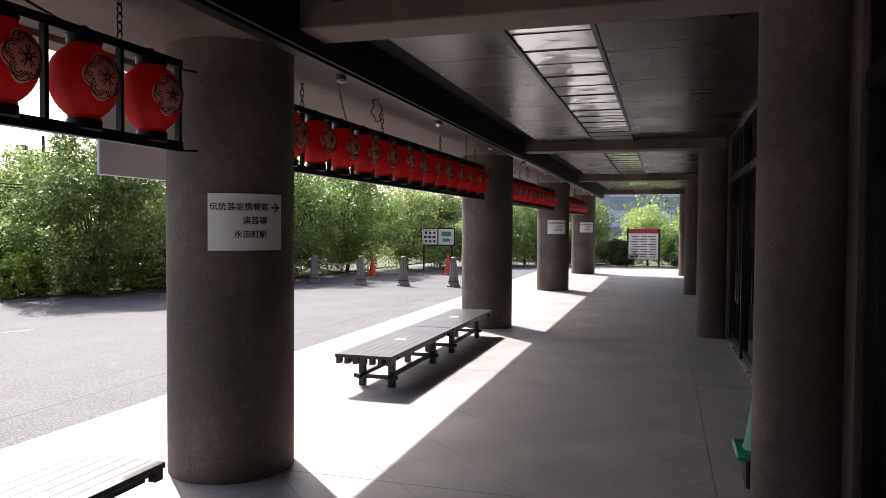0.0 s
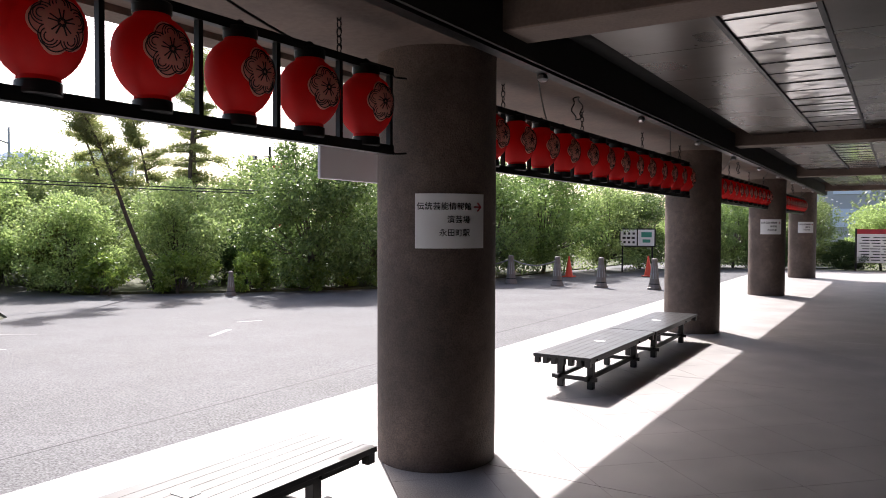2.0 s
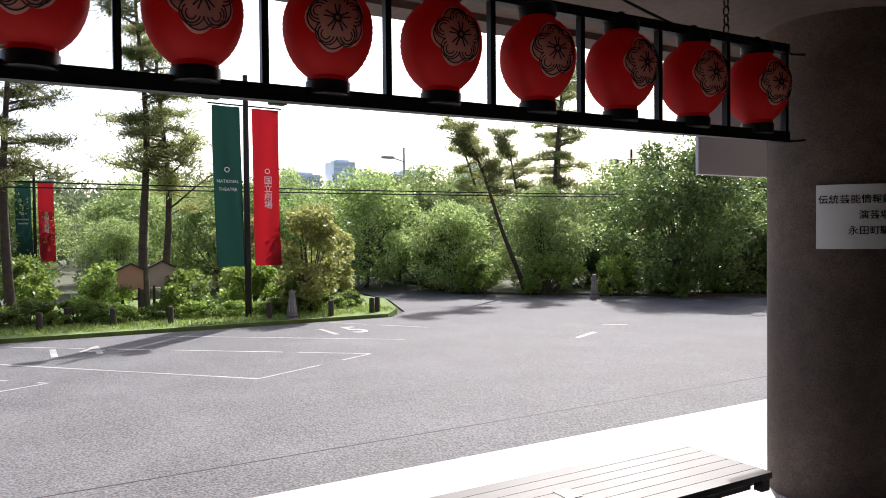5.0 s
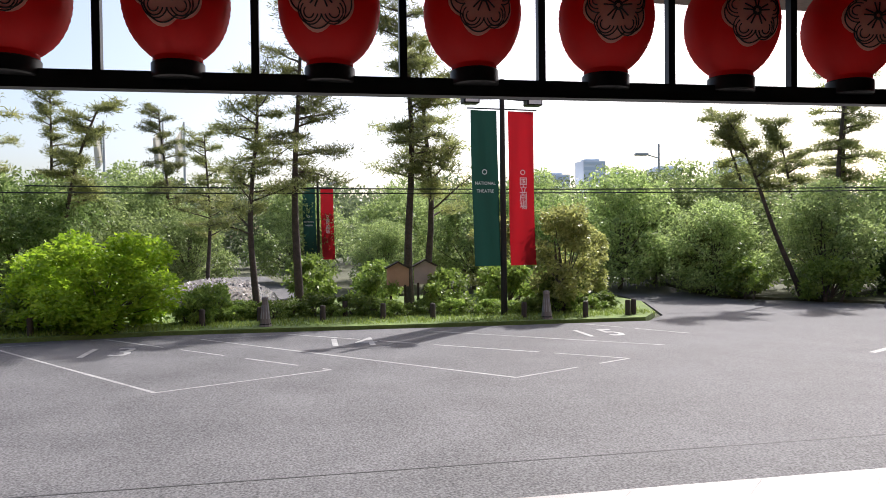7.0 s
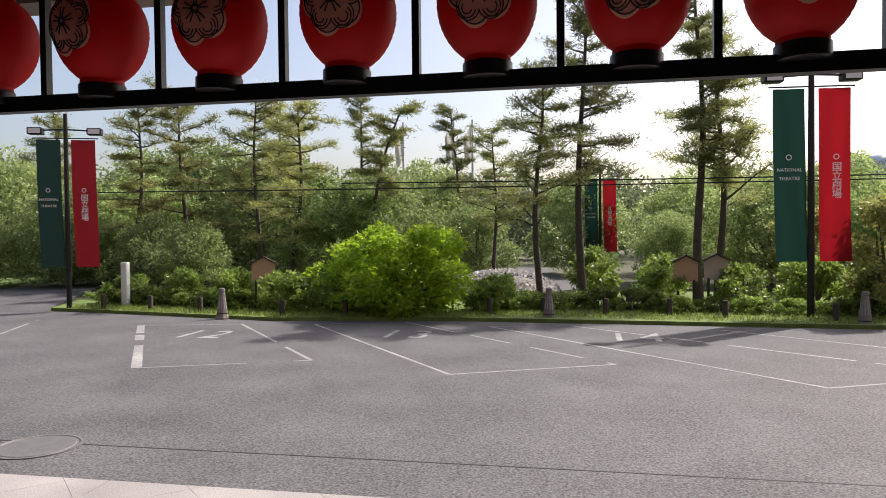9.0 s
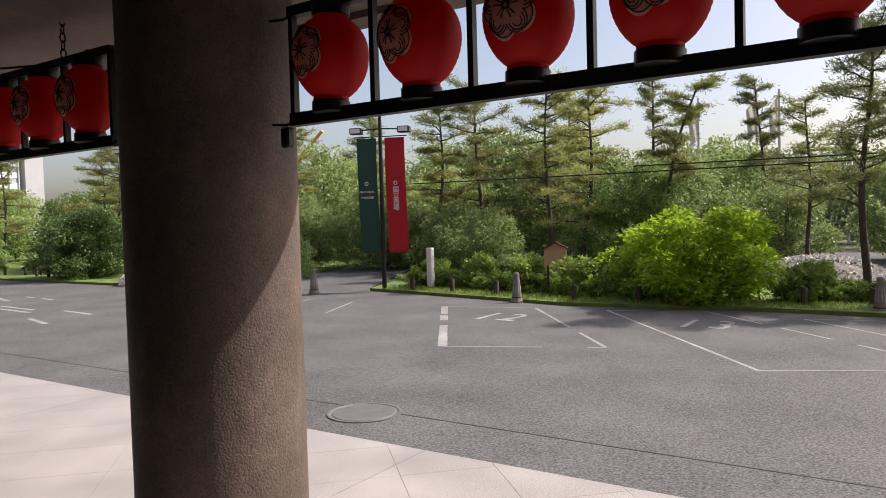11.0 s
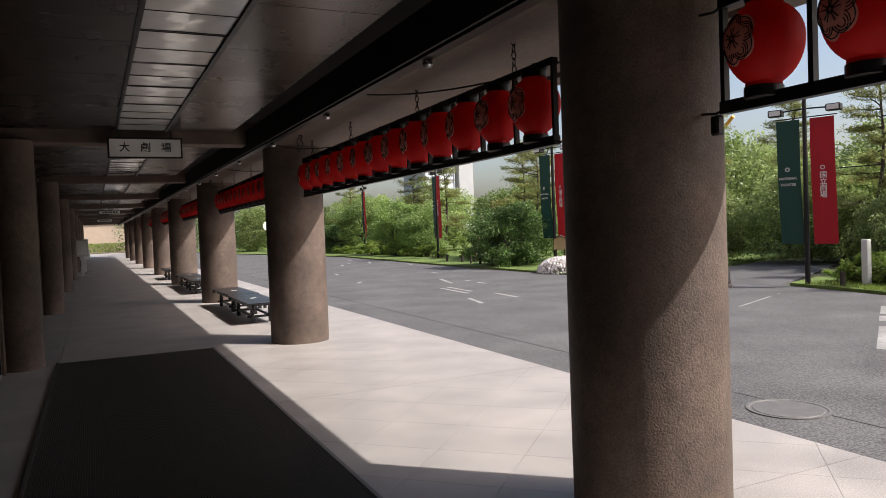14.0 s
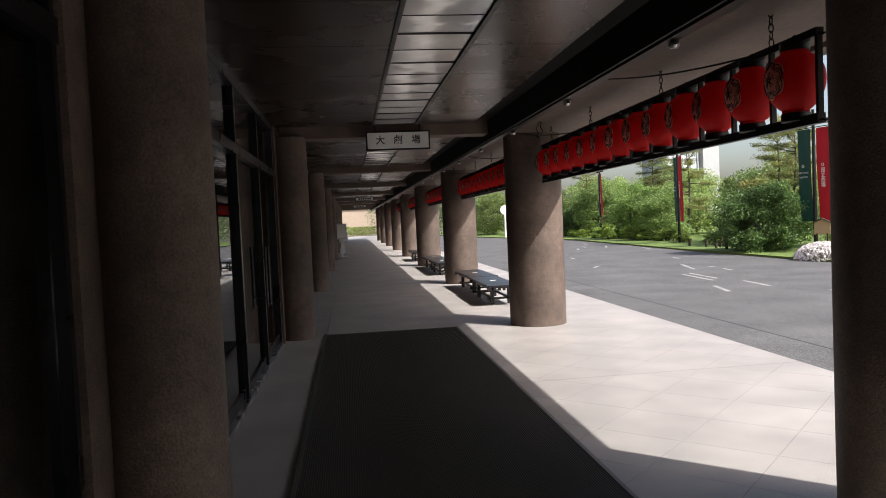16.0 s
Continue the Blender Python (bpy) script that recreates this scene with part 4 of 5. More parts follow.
def add_garden():
    bp = banner_pole_proto()
    bp.matrix_basis = at(-11.98, 3.99, 0, 5)
    copy_thing(bp, at(-13.3, -10.0, 0, 22)).scale = (0.9, 0.9, 0.9)
    for x, y, r in ((-13.6, -19.8, 12), (-13.0, -27.7, -9), (-13.5, -38.4, -10), (-17.5, 18.25, -60)):
        copy_thing(bp, at(x, y, 0, r))
    copy_thing(bp, spot(-22, 1.03, 0, -8)).scale = (0.82, 0.82, 0.82)
    # planted island with a low kerb
    isl = slab([warp(*p) for p in [(-11.05, 6.15), (-11.05, 4), (-11.55, -1.5), (-12.15, -5), (-13.05, -9), (-13.25, -10.4), (-15, -11), (-17.2, -4), (-15.6, -0.3), (-16.5, 2.5), (-16.5, 7.2), (-13.8, 7.4), (-11.8, 6.7)]], -0.1, 0.035)
    tagged(mesh("planted_island", isl, M_GRASS), "mown grass island edged with dark low posts", "lawn", kind="structure")
    far = slab([warp(*p) for p in [(-11.9, 12.4), (-9.8, 15.2), (-9.5, 20), (-8.9, 31.5), (-60, 60), (-60, 11.2), (-22.2, 11.2), (-14.6, 9.8)]], -0.1, 0.02)
    tagged(mesh("planted_bed", far, M_SOIL), "shaded planting bed under trees", "bed", kind="structure")
    far = slab([warp(*p) for p in [(-12.6, -14.3), (-11.8, -17), (-11.3, -24), (-11.3, -36), (-8.6, -50), (-6.1, -75), (-60, -90), (-60, -20), (-20, -16.7)]], -0.1, 0.03)
    tagged(mesh("planted_bed", far, M_GRASS), "grass and planting bed under trees", "bed", kind="structure")
    # pines
    kinds = [pine_proto(4.6, (0.0, 0.02), 1), pine_proto(5.6, (0.02, -0.02), 2, 0.42, 1.25, L_PINE, 0.85), pine_proto(4.0, (0.03, 0.3), 3, 0.5, 1.1, L_PINE, 0.75), pine_proto(3.2, (0.0, -0.45), 4, 0.62, 0.75, L_PINE, 0.75), pine_proto(4.6, (0, 0.05), 5, 0.3, 1.5, L_PINE2)]
    spots = [(0, -13.15, -0.28, 20, .92), (1, -13.64, 0.48, 80, .98), (1, -14.4, 2.75, 10, 1.08), (0, -14.6, 3.15, 200, 1.12), (2, -17.0, -5.0, -8, 1.0), (4, -16.4, -6.3, 40, .9), (0, -18.5, -8.2, 130, .95), (4, -19.2, -12.4, 60, 1.0), (4, -20.0, -11.2, 170, 1.05),
             (1, -24, -3.6, 0, .85), (3, -13.5, 10.9, 0, 1.16), (1, -16.2, 14.0, 60, 1.0), (1, -17.0, 14.8, 150, 1.02), (2, -17.5, 12.9, 170, 1.05), (3, -21.5, 17.0, 30, 1.4), (4, -21, -8.4, 210, 1.0), (0, -21.5, -17, 33, 1.0), (4, -20.5, -20, 90, 1.0), (1, -26, -7.6, 70, .95), (0, -19.5, -1.8, 250, .8),
             (0, -15.0, -23.0, 10, .85), (4, -17.0, -21.5, 50, .95), (4, -16.5, -26.5, 95, .95), (4, -15.5, -32, 140, 1.0), (0, -16.5, -38, 180, 1.0), (4, -14.8, -44, 220, 1.0), (4, -13.5, -50, 260, 1.0), (2, -20, -31, 10, 1.2)]
    used = set()
    for k, x, y, r, s in spots:
        m = at(x, y, 0, r)
        if k not in used:
            used.add(k)
            kinds[k].matrix_basis = m @ Matrix.Scale(s, 4)
        else:
            copy_thing(kinds[k], m).scale = (s, s, s * (1.07 if x < -16 else 1.0))
    # leaning slender pine and a small clipped pine on the island
    bush = broad_proto("shrub", "large bright green rounded shrub at the forecourt edge", 1.75, 2.5, 11, L_BRIGHT, 0.042, 24000, 0.1, 95)
    bush.matrix_basis = at(-12.75, -2.75) @ Matrix.Diagonal((1.02, 1.12, 0.84, 1))
    dark = broad_proto("tree", "dense dark green broadleaf tree over the planting bed", 3.3, 3.0, 12, L_DARK, 0.046, 27000, 0.2, 80, "broadleaf trees")
    dark.matrix_basis = at(-11.3, 13.6)
    mid = broad_proto("tree", "dense leafy green broadleaf tree", 3.0, 3.2, 13, L_MID, 0.048, 20000, 0.18, 80, "broadleaf trees")
    mid.matrix_basis = at(-17.5, 8.6)
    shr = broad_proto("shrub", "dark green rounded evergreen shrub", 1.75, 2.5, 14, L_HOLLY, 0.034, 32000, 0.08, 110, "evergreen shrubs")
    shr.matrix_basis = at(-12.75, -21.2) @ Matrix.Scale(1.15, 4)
    small = broad_proto("shrub", "low leafy green shrub", 0.75, 1.2, 15, L_HEDGE, 0.042, 2600, 0.1, 26, "low shrubs")
    small.matrix_basis = at(-12.6, 5.3)
    clip = broad_proto("tree", "small layered garden tree with open foliage", 1.9, 1.4, 16, L_PINE2, 0.04, 8000, 0.3, 34, "garden trees")
    clip.matrix_basis = at(-12.3, 5.2)
    for src, rows in ((dark, [(-10.7, 15.0, 40, .72), (-12.2, 16.6, 40, .75), (-9.9, 19.6, 100, 1.0), (-9.4, 22.4, 160, 1.05), (-11.5, 18.5, 220, 1.15), (-7.6, 26.8, 270, .85), (-14.2, 19.5, 10, .8), (-17.2, -5.4, 70, .8), (-18.4, 6.2, 140, .75), (-4.9, 29.6, 30, .8), (-12.5, 22, 200, 1.0), (-14.0, -31.0, 60, .8), (-13.8, -34.6, 130, .85), (-15.2, -26.0, 190, .8), (-13.2, -46.5, 260, .95), (-16.5, -47, 9, 1.1), (-11.0, -57, 100, 1.1), (-14.0, -40.5, 33, .95)]),
                      (mid, [(-19.0, 10.4, 50, 1.05), (-20.3, -7.4, 20, .85), (-21.5, -2.6, 80, .72), (-20.8, 3.4, 140, .9), (-19.4, 5.2, 200, .85), (-23.6, 0.4, 260, .95), (-24.5, -5.0, 320, 1.0), (-18.2, 2.6, 45, .6), (-19.6, -13.6, 100, .7), (-17.0, -9.2, 160, .55), (-18.2, -11.0, 220, .6), (-15.2, 9.9, 20, .72), (-16.6, 11.2, 110, .8), (-14.2, 12.0, 200, .8), (-21.0, 12.5, 170, 1.15), (-22.5, 8.0, 230, 1.1), (-15.0, 15.4, 80, 1.12), (-23, -10, 15, 1.45), (-25, -13.5, 75, 1.5), (-27, -17, 135, 1.6), (-24, -21.5, 195, 1.5), (-29, -23, 255, 1.6), (-26, -28, 315, 1.5), (-19.5, -14.8, 35, 1.0), (-28, -5.5, 95, 1.25), (-21.5, -33.5, 155, 1.4), (-18.5, -40, 215, 1.35), (-17, -50, 275, 1.4),  (-8.2, 25.0, 45, .95), (-2.6, 30.6, 80, .85), (-0.2, 31.2, 160, .8), (1.9, 30.8, 220, .85), (-21, -5.5, 300, 1.0), (-22, -14, 20, 1.1), (-24, -18, 70, 1.15), (-22, -24, 140, 1.15), (-19, -29, 200, 1.15), (-17.5, -35, 250, 1.1),
                             (-15.5, -41, 310, 1.1), (-13, -48, 20, 1.1), (-10.5, -54, 80, 1.1), (-25, 4.5, 130, 1.1), (-27, -10, 190, 1.2), (-23, 15.5, 240, 1.2), (-6.2, 28.6, 10, .8), (-18, -17, 290, .8), (-15.6, -21.0, 110, .7)]),
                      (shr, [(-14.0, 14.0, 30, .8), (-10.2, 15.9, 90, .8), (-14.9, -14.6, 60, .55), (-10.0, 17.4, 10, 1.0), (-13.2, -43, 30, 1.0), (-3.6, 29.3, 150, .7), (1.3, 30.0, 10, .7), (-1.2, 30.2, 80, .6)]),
                      (small, [(-13.0, 3.2, 20, 1.0), (-13.4, 1.9, 80, .9), (-13.2, 4.4, 140, 1.1), (-14.4, 4.6, 200, 1.2), (-14.6, 5.8, 10, 1.2), (-15.2, 2.2, 60, 1.2), (-13.1, -3.9, 100, .9), (-13.4, -5.2, 160, .9), (-13.9, -6.6, 220, .9), (-14.3, -8.0, 270, .9), (-14.4, -9.3, 20, .8), (-12.4, -1.2, 300, .7),
                               (-12.5, -0.9, 10, .8), (-15.4, 0.8, 60, 1.3), (-13.9, 9.9, 50, 1.1), (-13.0, 11.2, 100, 1.1), (-12.1, 12.4, 150, 1.1), (-11.0, 13.2, 200, .8), (-14.6, -19.5, 20, .9), (-12.7, -32, 70, 1.0), (-12.3, -34, 120, 1.0), (-13.6, -15.1, 20, .8)]),
                      (clip, [(-14.8, 6.6, 60, .8), (-16.1, 5.0, 100, 1.0), (-15.8, 10.0, 160, .9), (-16.4, 13.6, 200, 1.1), (-14.5, -24.6, 30, 1.2)])):
        for x, y, r, s in rows:
            copy_thing(src, at(x, y, 0, r)).scale = (s, s, s * (0.92 + 0.16 * ((x * 7 + y * 3) % 1)))
    for y in np.arange(-9.8, 6.4, 0.34):
        if -3.9 < y < -1.4:
            continue
        xe = np.interp(y, [-10.4, -9, -5, -1.5, 4, 6.7], [-13.25, -13.05, -12.15, -11.55, -11.05, -11.5]) - 1.0 - 0.5 * random.random()
        k = random.uniform(0.42, 0.68) if y < 1 else random.uniform(0.35, 0.6)
        copy_thing(small, at(xe, y, 0, random.uniform(0, 360))).scale = (k * 1.2, k * 1.2, k * 0.85)
    for y in np.arange(12.6, 19.5, 0.8):
        k = random.uniform(0.6, 0.9)
        copy_thing(small, at(np.interp(y, [12, 15, 20], [-12.4, -10.3, -9.9]), y, 0, random.uniform(0, 360))).scale = (k, k, k * 0.8)
    for y in np.arange(-46, -22, 1.5):
        k = random.uniform(0.6, 1.0)
        copy_thing(small, at(np.interp(y, [-50, -36, -24], [-10.2, -12.6, -13.2]) - random.uniform(0, 0.7), y, 0, random.uniform(0, 360))).scale = (k * 1.2, k * 1.2, k * 0.8)
    # woods closing the view
    cs = []
    r = np.random.default_rng(21)
    def wood(x, y, h, w, n):
        v = r.normal(size=(n, 3))
        v /= np.linalg.norm(v, axis=1)[:, None]
        v *= (r.uniform(0.6, 1, n))[:, None] * np.array([w, w, h * 0.5])
        v += np.array([x, y, h * 0.52])
        cs.append(v)
    for i in range(150):
        q = i / 150
        y = -62 + 104 * q + r.uniform(-1, 1)
        x = -31 - 13 * r.uniform(0, 1) + 0.0022 * (y + 8) ** 2 * 0.3
        wood(x, y, r.uniform(3.4, 5.0), r.uniform(1.4, 2.4), 1500)
    for i in range(40):
        wood(r.uniform(-17, -3), r.uniform(-80, -62), r.uniform(3, 5), r.uniform(1.4, 2.4), 500)
    for i in range(30):
        wood(r.uniform(-16, 6), r.uniform(33, 37), r.uniform(2.5, 3.6), r.uniform(1.2, 2.0), 600)
    ob = leaf_mesh("far_woods", np.concatenate(cs), 0.10, L_WOOD, thin=0.6, kind="stuff")
    tagged(ob, "dense green woods behind the forecourt", "woods")
    # grass blades and ground cover along the island
    g = []
    for i in range(9000):
        y = r.uniform(-10, 6.6)
        xe = np.interp(y, [-10.4, -9, -5, -1.5, 4, 6.7], [-13.25, -13.05, -12.15, -11.55, -11.05, -11.5])
        g.append((*warp(xe - abs(r.normal()) * 0.8, y), 0.05))
    ob = leaf_mesh("grass", np.array(g), 0.05, L_GRASS, thin=0.12, way=np.tile([0, 0, 1.2], (len(g), 1)), kind="stuff")
    tagged(ob, "short green grass blades at the island edge", "grass")
    # low posts along the edge
    bm = bmesh.new()
    lathe(bm, [(0.045, -0.05), (0.045, 0.27), (0.036, 0.29)], 12)
    post = mesh("edge_post", bm, M_WOODPOST, smooth=True)
    tagged(post, "short dark wooden edging post in grass", "post", "edging posts")
    rows = [(-11.75, 2.7), (-12.0, 1.9), (-11.5, 4.2), (-11.3, 5.2), (-11.4, 6.0), (-11.5, 6.15), (-11.9, 0.9), (-12.6, 1.3), (-11.95, -0.1), (-12.0, -1.0), (-11.95, -2.3), (-12.2, -3.6), (-12.45, -4.9), (-12.9, -6.8), (-13.1, -8.0), (-13.3, -9.2), (-12.2, -22.5), (-12.3, -23.4), (-12.4, -24.3), (-12.2, -25.2), (-12.3, -21.6)]
    post.matrix_basis = at(*rows[0])
    for x, y in rows[1:]:
        copy_thing(post, at(x, y))
    # small roofed notice boards
    nb = thing("notice_board", "small roofed wooden notice board on a post", "notice board", (*warp(-13.0, 2.28), -0.03), rz=4, group="garden boards")
    for y in (-0.13, 0.13):
        mesh("post", bx(-0.02, 0.02, y - 0.018, y + 0.018, 0, 0.55), M_WOODPOST, nb)
    pan = slab([(-0.2, 0), (0.2, 0), (0.2, 0.32), (0, 0.42), (-0.2, 0.32)], -0.012, 0.012)
    pn = mesh("panel", pan, M_BOARD, nb)
    pn.matrix_basis = spot(0, 0, 0.52, 90, 90)
    for s in (-1, 1):
        rf = mesh("roof", bx(-0.05, 0.06, -0.13, 0.13, -0.012, 0.012), M_WOODPOST, nb)
        rf.matrix_basis = spot(0, s * 0.108, 0.905, 0, -s * 27)
    for x, y, r_, m in ((-13.0, 2.78, 4, M_BOARDGREY), (-13.5, -5.75, 20, M_BOARD), (-13.4, -19.2, 40, M_BOARD)):
        c = copy_thing(nb, at(x, y, 0, r_))
        for ch in c.children:
            if ch.name.startswith("panel") and m is M_BOARDGREY:
                ch.data = ch.data.copy()
                ch.data.materials[0] = m
                tagged(c, "small roofed grey notice board on a post")
    wp = mesh("marker_post", bx(-0.06, 0.06, -0.06, 0.06, 0, 0.85, 0.01), M_SIGNW)
    wp.matrix_basis = at(-13.9, -9.1)
    tagged(wp, "white square marker post in the planting", "post")
    # flowering rock bed
    for x, y, s in ((-15.2, -1.3, 1.0), (-12.3, -17.6, 0.7)):
        bm = bmesh.new()
        bmesh.ops.create_icosphere(bm, subdivisions=3, radius=1)
        for v in bm.verts:
            k = 1 + 0.25 * noise.noise(v.co * 1.7 + Vector((x, y, 0)))
            v.co = Vector((v.co.x * 0.8 * k * s, v.co.y * 1.1 * k * s, max(-0.1, v.co.z * 0.5 * k * s)))
        o = mesh("garden_rock", bm, M_ROCK, smooth=True)
        o.matrix_basis = at(x, y)
        tagged(o, "grey garden rock among blossom", "rock")
        v = r.normal(size=(1500, 3))
        v /= np.linalg.norm(v, axis=1)[:, None]
        v[:, 2] = abs(v[:, 2])
        v = v * np.array([0.85, 1.2, 0.6]) * s + np.array([*warp(x + 0.1, y + 0.2), 0.0])
        ob = leaf_mesh("flower_bush", v, 0.035, L_FLOWER, thin=0.8)
        tagged(ob, "white blossom covering a low bush", "shrub")


def add_distance():
    # skyline towers: their haze sits in the wall and window colours
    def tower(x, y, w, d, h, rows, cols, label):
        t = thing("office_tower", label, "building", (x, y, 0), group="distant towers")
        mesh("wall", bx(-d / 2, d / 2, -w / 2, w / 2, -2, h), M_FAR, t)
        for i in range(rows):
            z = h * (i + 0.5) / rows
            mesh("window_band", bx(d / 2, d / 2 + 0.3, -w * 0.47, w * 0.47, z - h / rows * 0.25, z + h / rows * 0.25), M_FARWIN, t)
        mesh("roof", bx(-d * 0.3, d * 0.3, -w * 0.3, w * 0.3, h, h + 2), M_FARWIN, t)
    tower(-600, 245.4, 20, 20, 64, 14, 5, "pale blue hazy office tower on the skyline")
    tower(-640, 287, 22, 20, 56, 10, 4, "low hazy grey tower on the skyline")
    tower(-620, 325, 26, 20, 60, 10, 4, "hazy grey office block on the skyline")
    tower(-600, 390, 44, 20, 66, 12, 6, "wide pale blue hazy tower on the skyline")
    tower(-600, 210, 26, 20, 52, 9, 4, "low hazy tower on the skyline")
    # buildings closing the two ends
    b = thing("office_building", "grey concrete office building behind the hedge", "building", (2, 46, 0))
    mesh("wall", bx(-12, 14, 0, 8, -0.1, 7), M_GREYB, b)
    for i in range(3):
        for j in range(8):
            mesh("window", bx(-11 + 3.1 * j, -9.2 + 3.1 * j, -0.06, 0.02, 1.5 + 1.8 * i, 2.5 + 1.8 * i), M_FARWIN, b)
    b = thing("brick_building", "low brown building at the arcade's far end", "building", (0, -82, 0))
    mesh("wall", bx(-6, 14, -6, 0, -0.1, 3.2), M_BEIGE, b)
    mesh("roof", bx(-6.3, 14.3, -6.3, 0.4, 3.2, 3.9), M_BROWNB, b)
    hr = np.random.default_rng(4)
    ob = leaf_mesh("hedge", np.c_[hr.uniform(-5, 6, 5000), hr.uniform(-80.6, -79.4, 5000), hr.uniform(0.05, 0.95, 5000)], 0.08, L_HEDGE, kind="")
    tagged(ob, "low clipped green hedge before the brown building", "hedge")
    b = thing("high_rise", "grey glass high-rise beyond the trees", "building", (-61, -136, 0))
    mesh("wall", bx(-5, 2, -5, 5, -0.1, 30), M_GREYB, b)
    for i in range(15):
        mesh("window_band", bx(-4.8, 1.8, 4.95, 5.06, 1.2 + 1.9 * i, 2.3 + 1.9 * i), M_FARWIN, b)
    for i in range(5):
        mesh("fin", bx(-4.9 + 1.6 * i, -4.7 + 1.6 * i, 5.0, 5.25, -0.1, 30), M_GREYB, b)
    b = thing("high_rise", "slim pale concrete tower beyond the trees", "building", (-68.6, -136, 0))
    mesh("wall", bx(-1.6, 1.6, -4, 5, -0.1, 32), M_GREYB, b)
    mesh("roof", bx(-1.2, 1.2, -3, 4, 32, 33), M_FARWIN, b)
    # street lamp and flagpoles
    s = thing("street_lamp", "tall grey street lamp with two arms", "street lamp", (-41.7, 22.2, 0))
    bm = bmesh.new()
    tube(bm, [(0, 0, 0), (0, 0, 6.9)], [0.09, 0.06], 10)
    tube(bm, [(0, 0, 6.0), (0.3, -1.0, 6.2)], [0.04, 0.04], 8)
    mesh("pole", bm, M_GREYB, s)
    mesh("lamp_head", bx(0.1, 0.5, -1.7, -0.9, 6.12, 6.28, 0.04), M_GREYB, s)
    fp = thing("flagpole", "tall pale flagpole with a limp white flag", "flagpole", (-38, -5.2, 0), group="flagpoles")
    bm = bmesh.new()
    tube(bm, [(0, 0, 0), (0, 0, 7.2)], [0.09, 0.05], 10)
    mesh("pole", bm, M_WALLP, fp, smooth=True)
    bm = bmesh.new()
    rows = [[bm.verts.new((0.1 * math.sin(6 * c + 3 * q), -0.06 - 0.42 * c * (1 - 0.25 * q), 6.85 - 1.7 * q - 0.5 * c)) for c in np.linspace(0, 1, 7)] for q in np.linspace(0, 1, 7)]
    for a, b_ in zip(rows, rows[1:]):
        for j in range(6):
            bm.faces.new((a[j], a[j + 1], b_[j + 1], b_[j]))
    mesh("flag", bm, M_FLAG, fp, smooth=True)
    for x, y in ((-38, -8.95), (-38, -6.2)):
        copy_thing(fp, spot(x, y, 0, 10))
    # orange crane boom far behind
    cr = thing("crane", "distant orange crane boom above the trees", "crane", (-90, -90, 0))
    bm = bmesh.new()
    tube(bm, [(0, 0, 0), (0, 0, 10)], [0.5, 0.5], 8)
    mesh("mast", bm, M_ORANGE2, cr)
    bm = bmesh.new()
    tube(bm, [(0, 0, 10.2), (0, 4.6, 13.9)], [0.55, 0.5], 4)
    mesh("boom", bm, M_ORANGE2, cr)
    bm = bmesh.new()
    tube(bm, [(0, 4.4, 13.74), (0, 8.0, 16.6)], [0.36, 0.32], 4)
    mesh("boom_extension", bm, M_ORANGE2, cr)
    # overhead wires
    for z, y0, y1, x in ((2.24, -9.2, 14, -13.2), (2.32, -4, 14.5, -13.3)):
        bm = bmesh.new()
        tube(bm, [(x, y0 + (y1 - y0) * q, z - 0.25 * q * (1 - q)) for q in np.linspace(0, 1, 12)], [0.012] * 12, 5)
        tagged(mesh("overhead_wire", bm, M_CORD), "thin dark overhead wire between trees", "wire", "overhead wires")


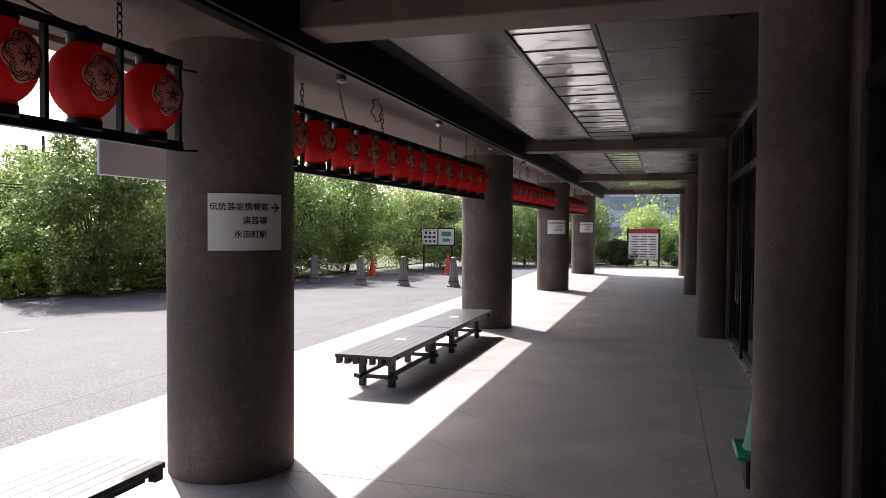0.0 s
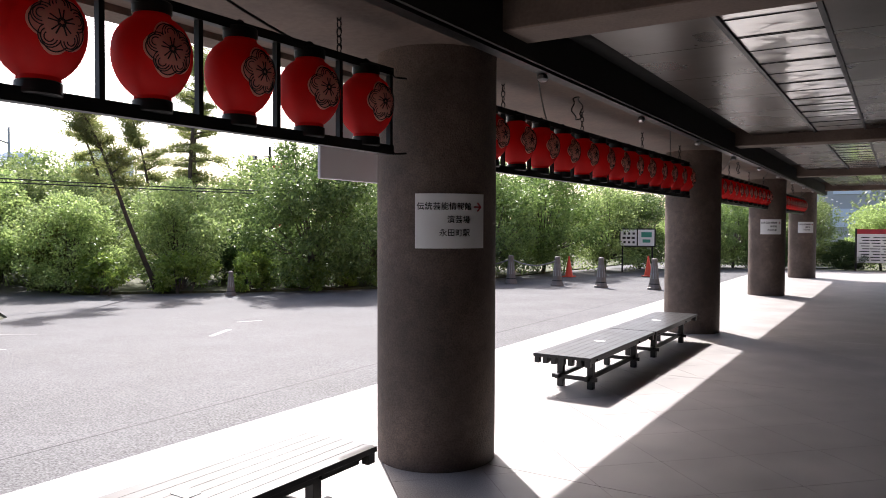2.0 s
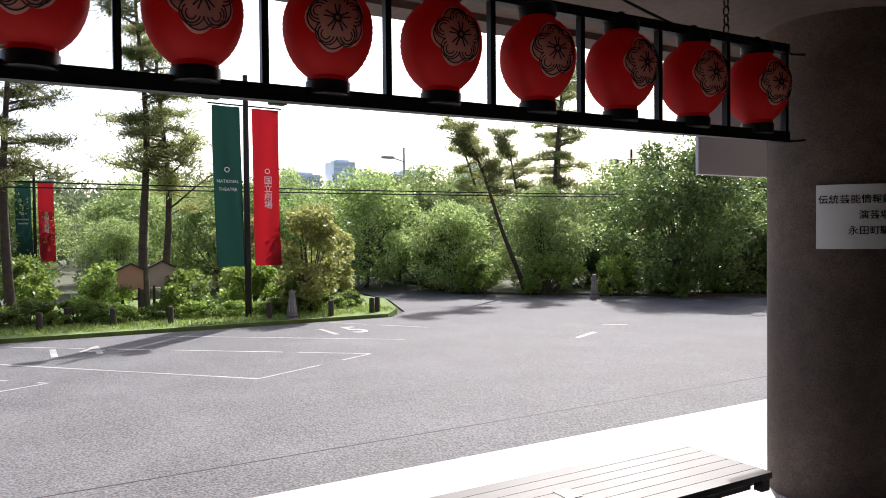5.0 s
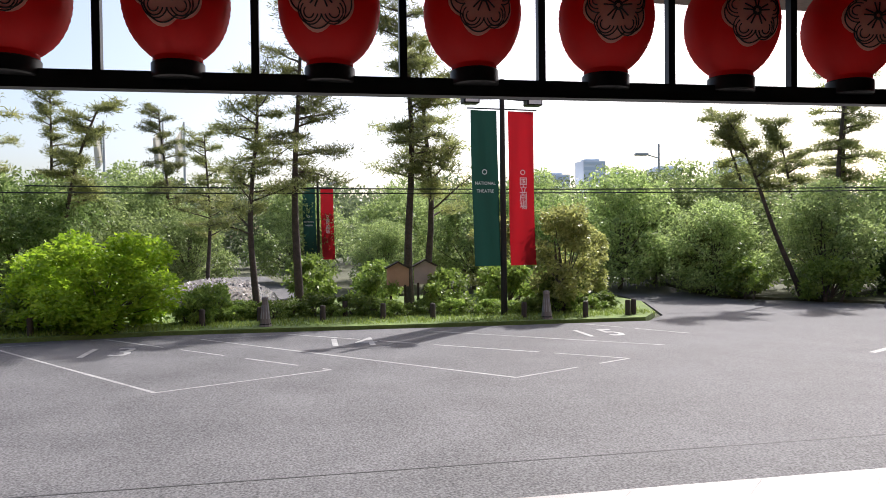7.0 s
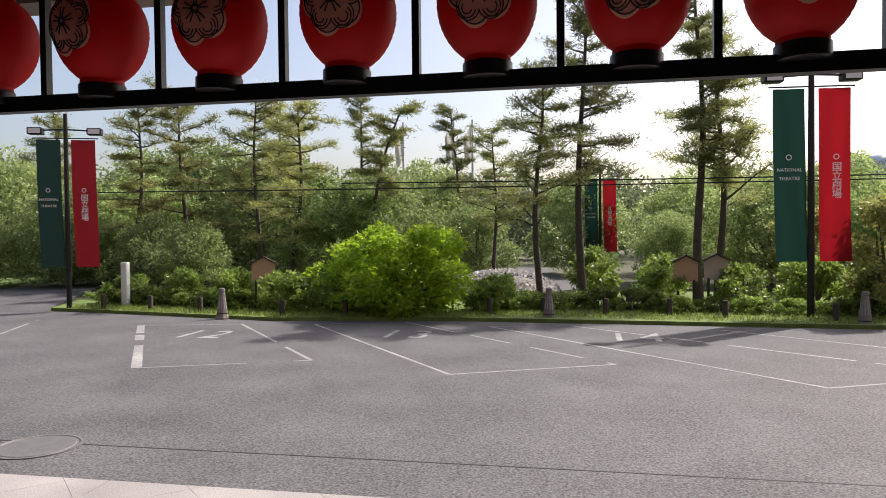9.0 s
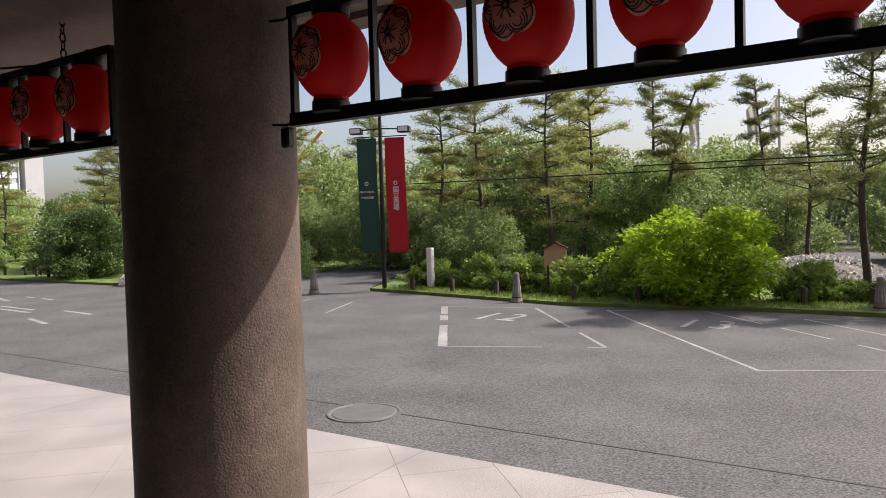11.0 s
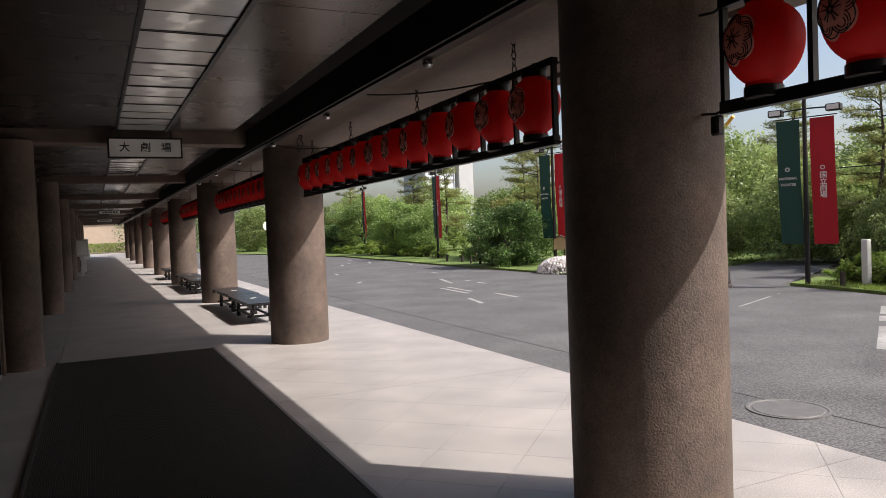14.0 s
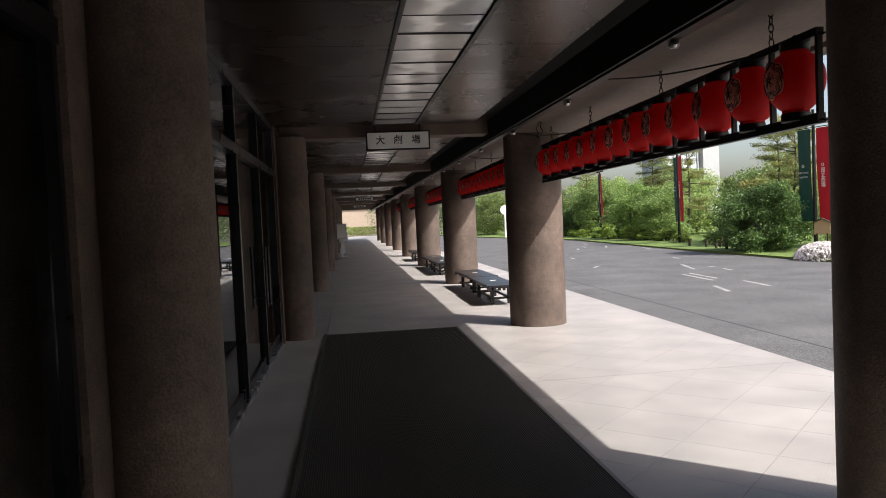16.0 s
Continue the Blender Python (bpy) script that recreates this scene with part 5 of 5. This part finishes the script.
def add_end_boards():
    s = thing("sign_board", "white guide board with a red header on posts", "sign board", (-0.30, 28.6, 0), rz=180)
    for x in (-0.56, 0.56):
        mesh("post", bx(x - 0.03, x + 0.03, -0.03, 0.03, 0, 1.42), M_BLACK, s)
    pn = mesh("panel", bx(-0.53, 0.53, -0.02, 0.02, 0.28, 1.40), M_SIGNW, s)
    mesh("header", bx(-0.53, 0.53, 0.021, 0.026, 1.24, 1.40), M_REDINK, pn)
    for i in range(9):
        for j in range(3):
            mesh("lettering_bar", bx(-0.45 + 0.31 * j, -0.24 + 0.31 * j + 0.04 * ((i + j) % 3), 0.021, 0.024, 0.36 + 0.093 * i, 0.39 + 0.093 * i), M_INK, pn)
    n = thing("notice_board", "black framed glazed notice board with papers", "notice board", (-6.7, 23.6, 0), rz=195)
    for x in (-0.46, 0.46):
        mesh("post", bx(x - 0.025, x + 0.025, -0.03, 0.03, 0, 1.36), M_BLACK, n)
    pn = mesh("frame", bx(-0.56, 0.56, -0.03, 0.03, 0.81, 1.40), M_BLACK, n)
    mesh("poster", bx(-0.52, -0.02, 0.031, 0.036, 0.85, 1.36), M_WHITE, pn)
    mesh("poster", bx(0.02, 0.52, 0.031, 0.036, 0.85, 1.36), M_WHITE, pn)
    mesh("header", bx(-0.44, -0.12, 0.037, 0.04, 1.12, 1.28), M_GREENINK, pn)
    mesh("header", bx(-0.40, -0.16, 0.037, 0.04, 0.95, 1.05), M_GREENINK, pn)
    for i in range(3):
        for j in range(3):
            mesh("lettering_bar", bx(0.08 + 0.14 * i, 0.15 + 0.14 * i + 0.03 * (j % 2), 0.037, 0.04, 0.92 + 0.14 * j, 0.99 + 0.14 * j), M_INK, pn)
    r = thing("road_sign", "round white sign disc on a thin post", "road sign", (-9.6, -45.5, 0), rz=10)
    bm = bmesh.new()
    tube(bm, [(0, 0, 0), (0, 0, 1.6)], [0.06, 0.06], 10)
    mesh("post", bm, M_SIGNW, r)
    bm = bmesh.new()
    lathe(bm, [(0.3, -0.02), (0.3, 0.02)], 20)
    d = mesh("disc", bm, M_SIGNW, r)
    d.matrix_basis = spot(0, 0, 1.8, 0, 90)
    c = thing("support_pole", "pale bamboo support pole propping a tree", "pole", (-12.4, -23.2, 0))
    bm = bmesh.new()
    tube(bm, [(0, 0, 0), (-0.9, -1.0, 1.7)], [0.022, 0.018], 8)
    mesh("pole", bm, M_BOARD, c)


def clip(poly, axis, lim, sign):
    """The part of a polygon on one side of an axis line."""
    out = []
    for p, q in zip(poly, poly[1:] + poly[:1]):
        a, b = sign * (p[axis] - lim), sign * (q[axis] - lim)
        if a >= 0:
            out.append(p)
        if a * b < 0:
            t = a / (a - b)
            out.append((p[0] + t * (q[0] - p[0]), p[1] + t * (q[1] - p[1])))
    return out


def add_paving():
    """Granite tiles laid at 45 degrees between the kerb and a border beside the glazing."""
    bed = [o for o in scene.objects if o.name.startswith("pavement")][0]
    h, g, z = 0.3875, 0.0016, -0.02
    whole, rest = None, bmesh.new()
    cuts = [YC + L * i / 2 for i in range(-14, 8)]
    for ya, yb in zip(cuts, cuts[1:]):
        near = YC - 2 * L - 0.1 < ya < YC + L + 0.1
        n0, n1 = int((ya - 1) / h) - 2, int((yb + 1) / h) + 2
        for i in range(-12, 6):
            for j in range(n0, n1):
                if (i + j) % 2:
                    continue
                x, y = i * h, j * h
                r = h - g
                poly = [(x - r, y), (x, y - r), (x + r, y), (x, y + r)]
                full = x - h >= CURB and x + h <= 0.74 and y - h >= ya and y + h <= yb
                if not full:
                    for ax, lim, sg in ((0, CURB + 0.004, 1), (0, 0.737, -1), (1, ya + 0.003, 1), (1, yb - 0.003, -1)):
                        poly = clip(poly, ax, lim, sg) if len(poly) > 2 else []
                    if len(poly) < 3 or (max(p[0] for p in poly) - min(p[0] for p in poly)) < 0.02 or (max(p[1] for p in poly) - min(p[1] for p in poly)) < 0.02:
                        continue
                if not near:
                    t = [rest.verts.new((*p, 0.0)) for p in poly]
                    rest.faces.new(t)
                elif full:
                    if whole is None:
                        whole = mesh("tile", slab([(-r, 0), (0, -r), (r, 0), (0, r)], z, 0.0), M_PAVE, bed)
                        whole.matrix_basis = spot(x, y)
                    else:
                        again(whole, bed, x, y)
                else:
                    mesh("tile", slab(poly, z, 0.0), M_PAVE, bed)
    mesh("tile_rest", rest, M_PAVE, bed, kind="stuff")
    edge = None
    for k in range(-10, 7):
        y = YC + k * L / 2
        if edge is None:
            edge = mesh("border_slab", bx(0.743, 1.33, 0.003, L / 2 - 0.003, z, 0.0), M_PAVE, bed)
            edge.matrix_basis = spot(0, y)
        else:
            again(edge, bed, 0, y)
    mesh("tile_rest", bx(0.743, 1.33, Y0 - 14, YC - 5 * L - 0.004, z, 0.0), M_PAVE, bed, kind="stuff")
    mesh("tile_rest", bx(CURB + 0.004, 0.737, Y0 - 14, cuts[0] - 0.004, z, 0.0), M_PAVE, bed, kind="stuff")
    mesh("tile_rest", bx(CURB + 0.004, 1.24, cuts[-1] + 0.004, 28.9, z, 0.0), M_PAVE, bed, kind="stuff")
    # foyer floor in the same near black, standing in for interior shade
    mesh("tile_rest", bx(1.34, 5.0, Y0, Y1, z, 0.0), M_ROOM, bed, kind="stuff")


add_setting()
add_columns()
add_glazing()
add_strip_lights()
add_track()
add_lanterns()
add_benches()
add_signs()
add_hanging_board()
add_far_stands()
add_door_mat()
add_cones()
add_markings()
add_garden()
add_distance()
add_end_boards()
add_paving()
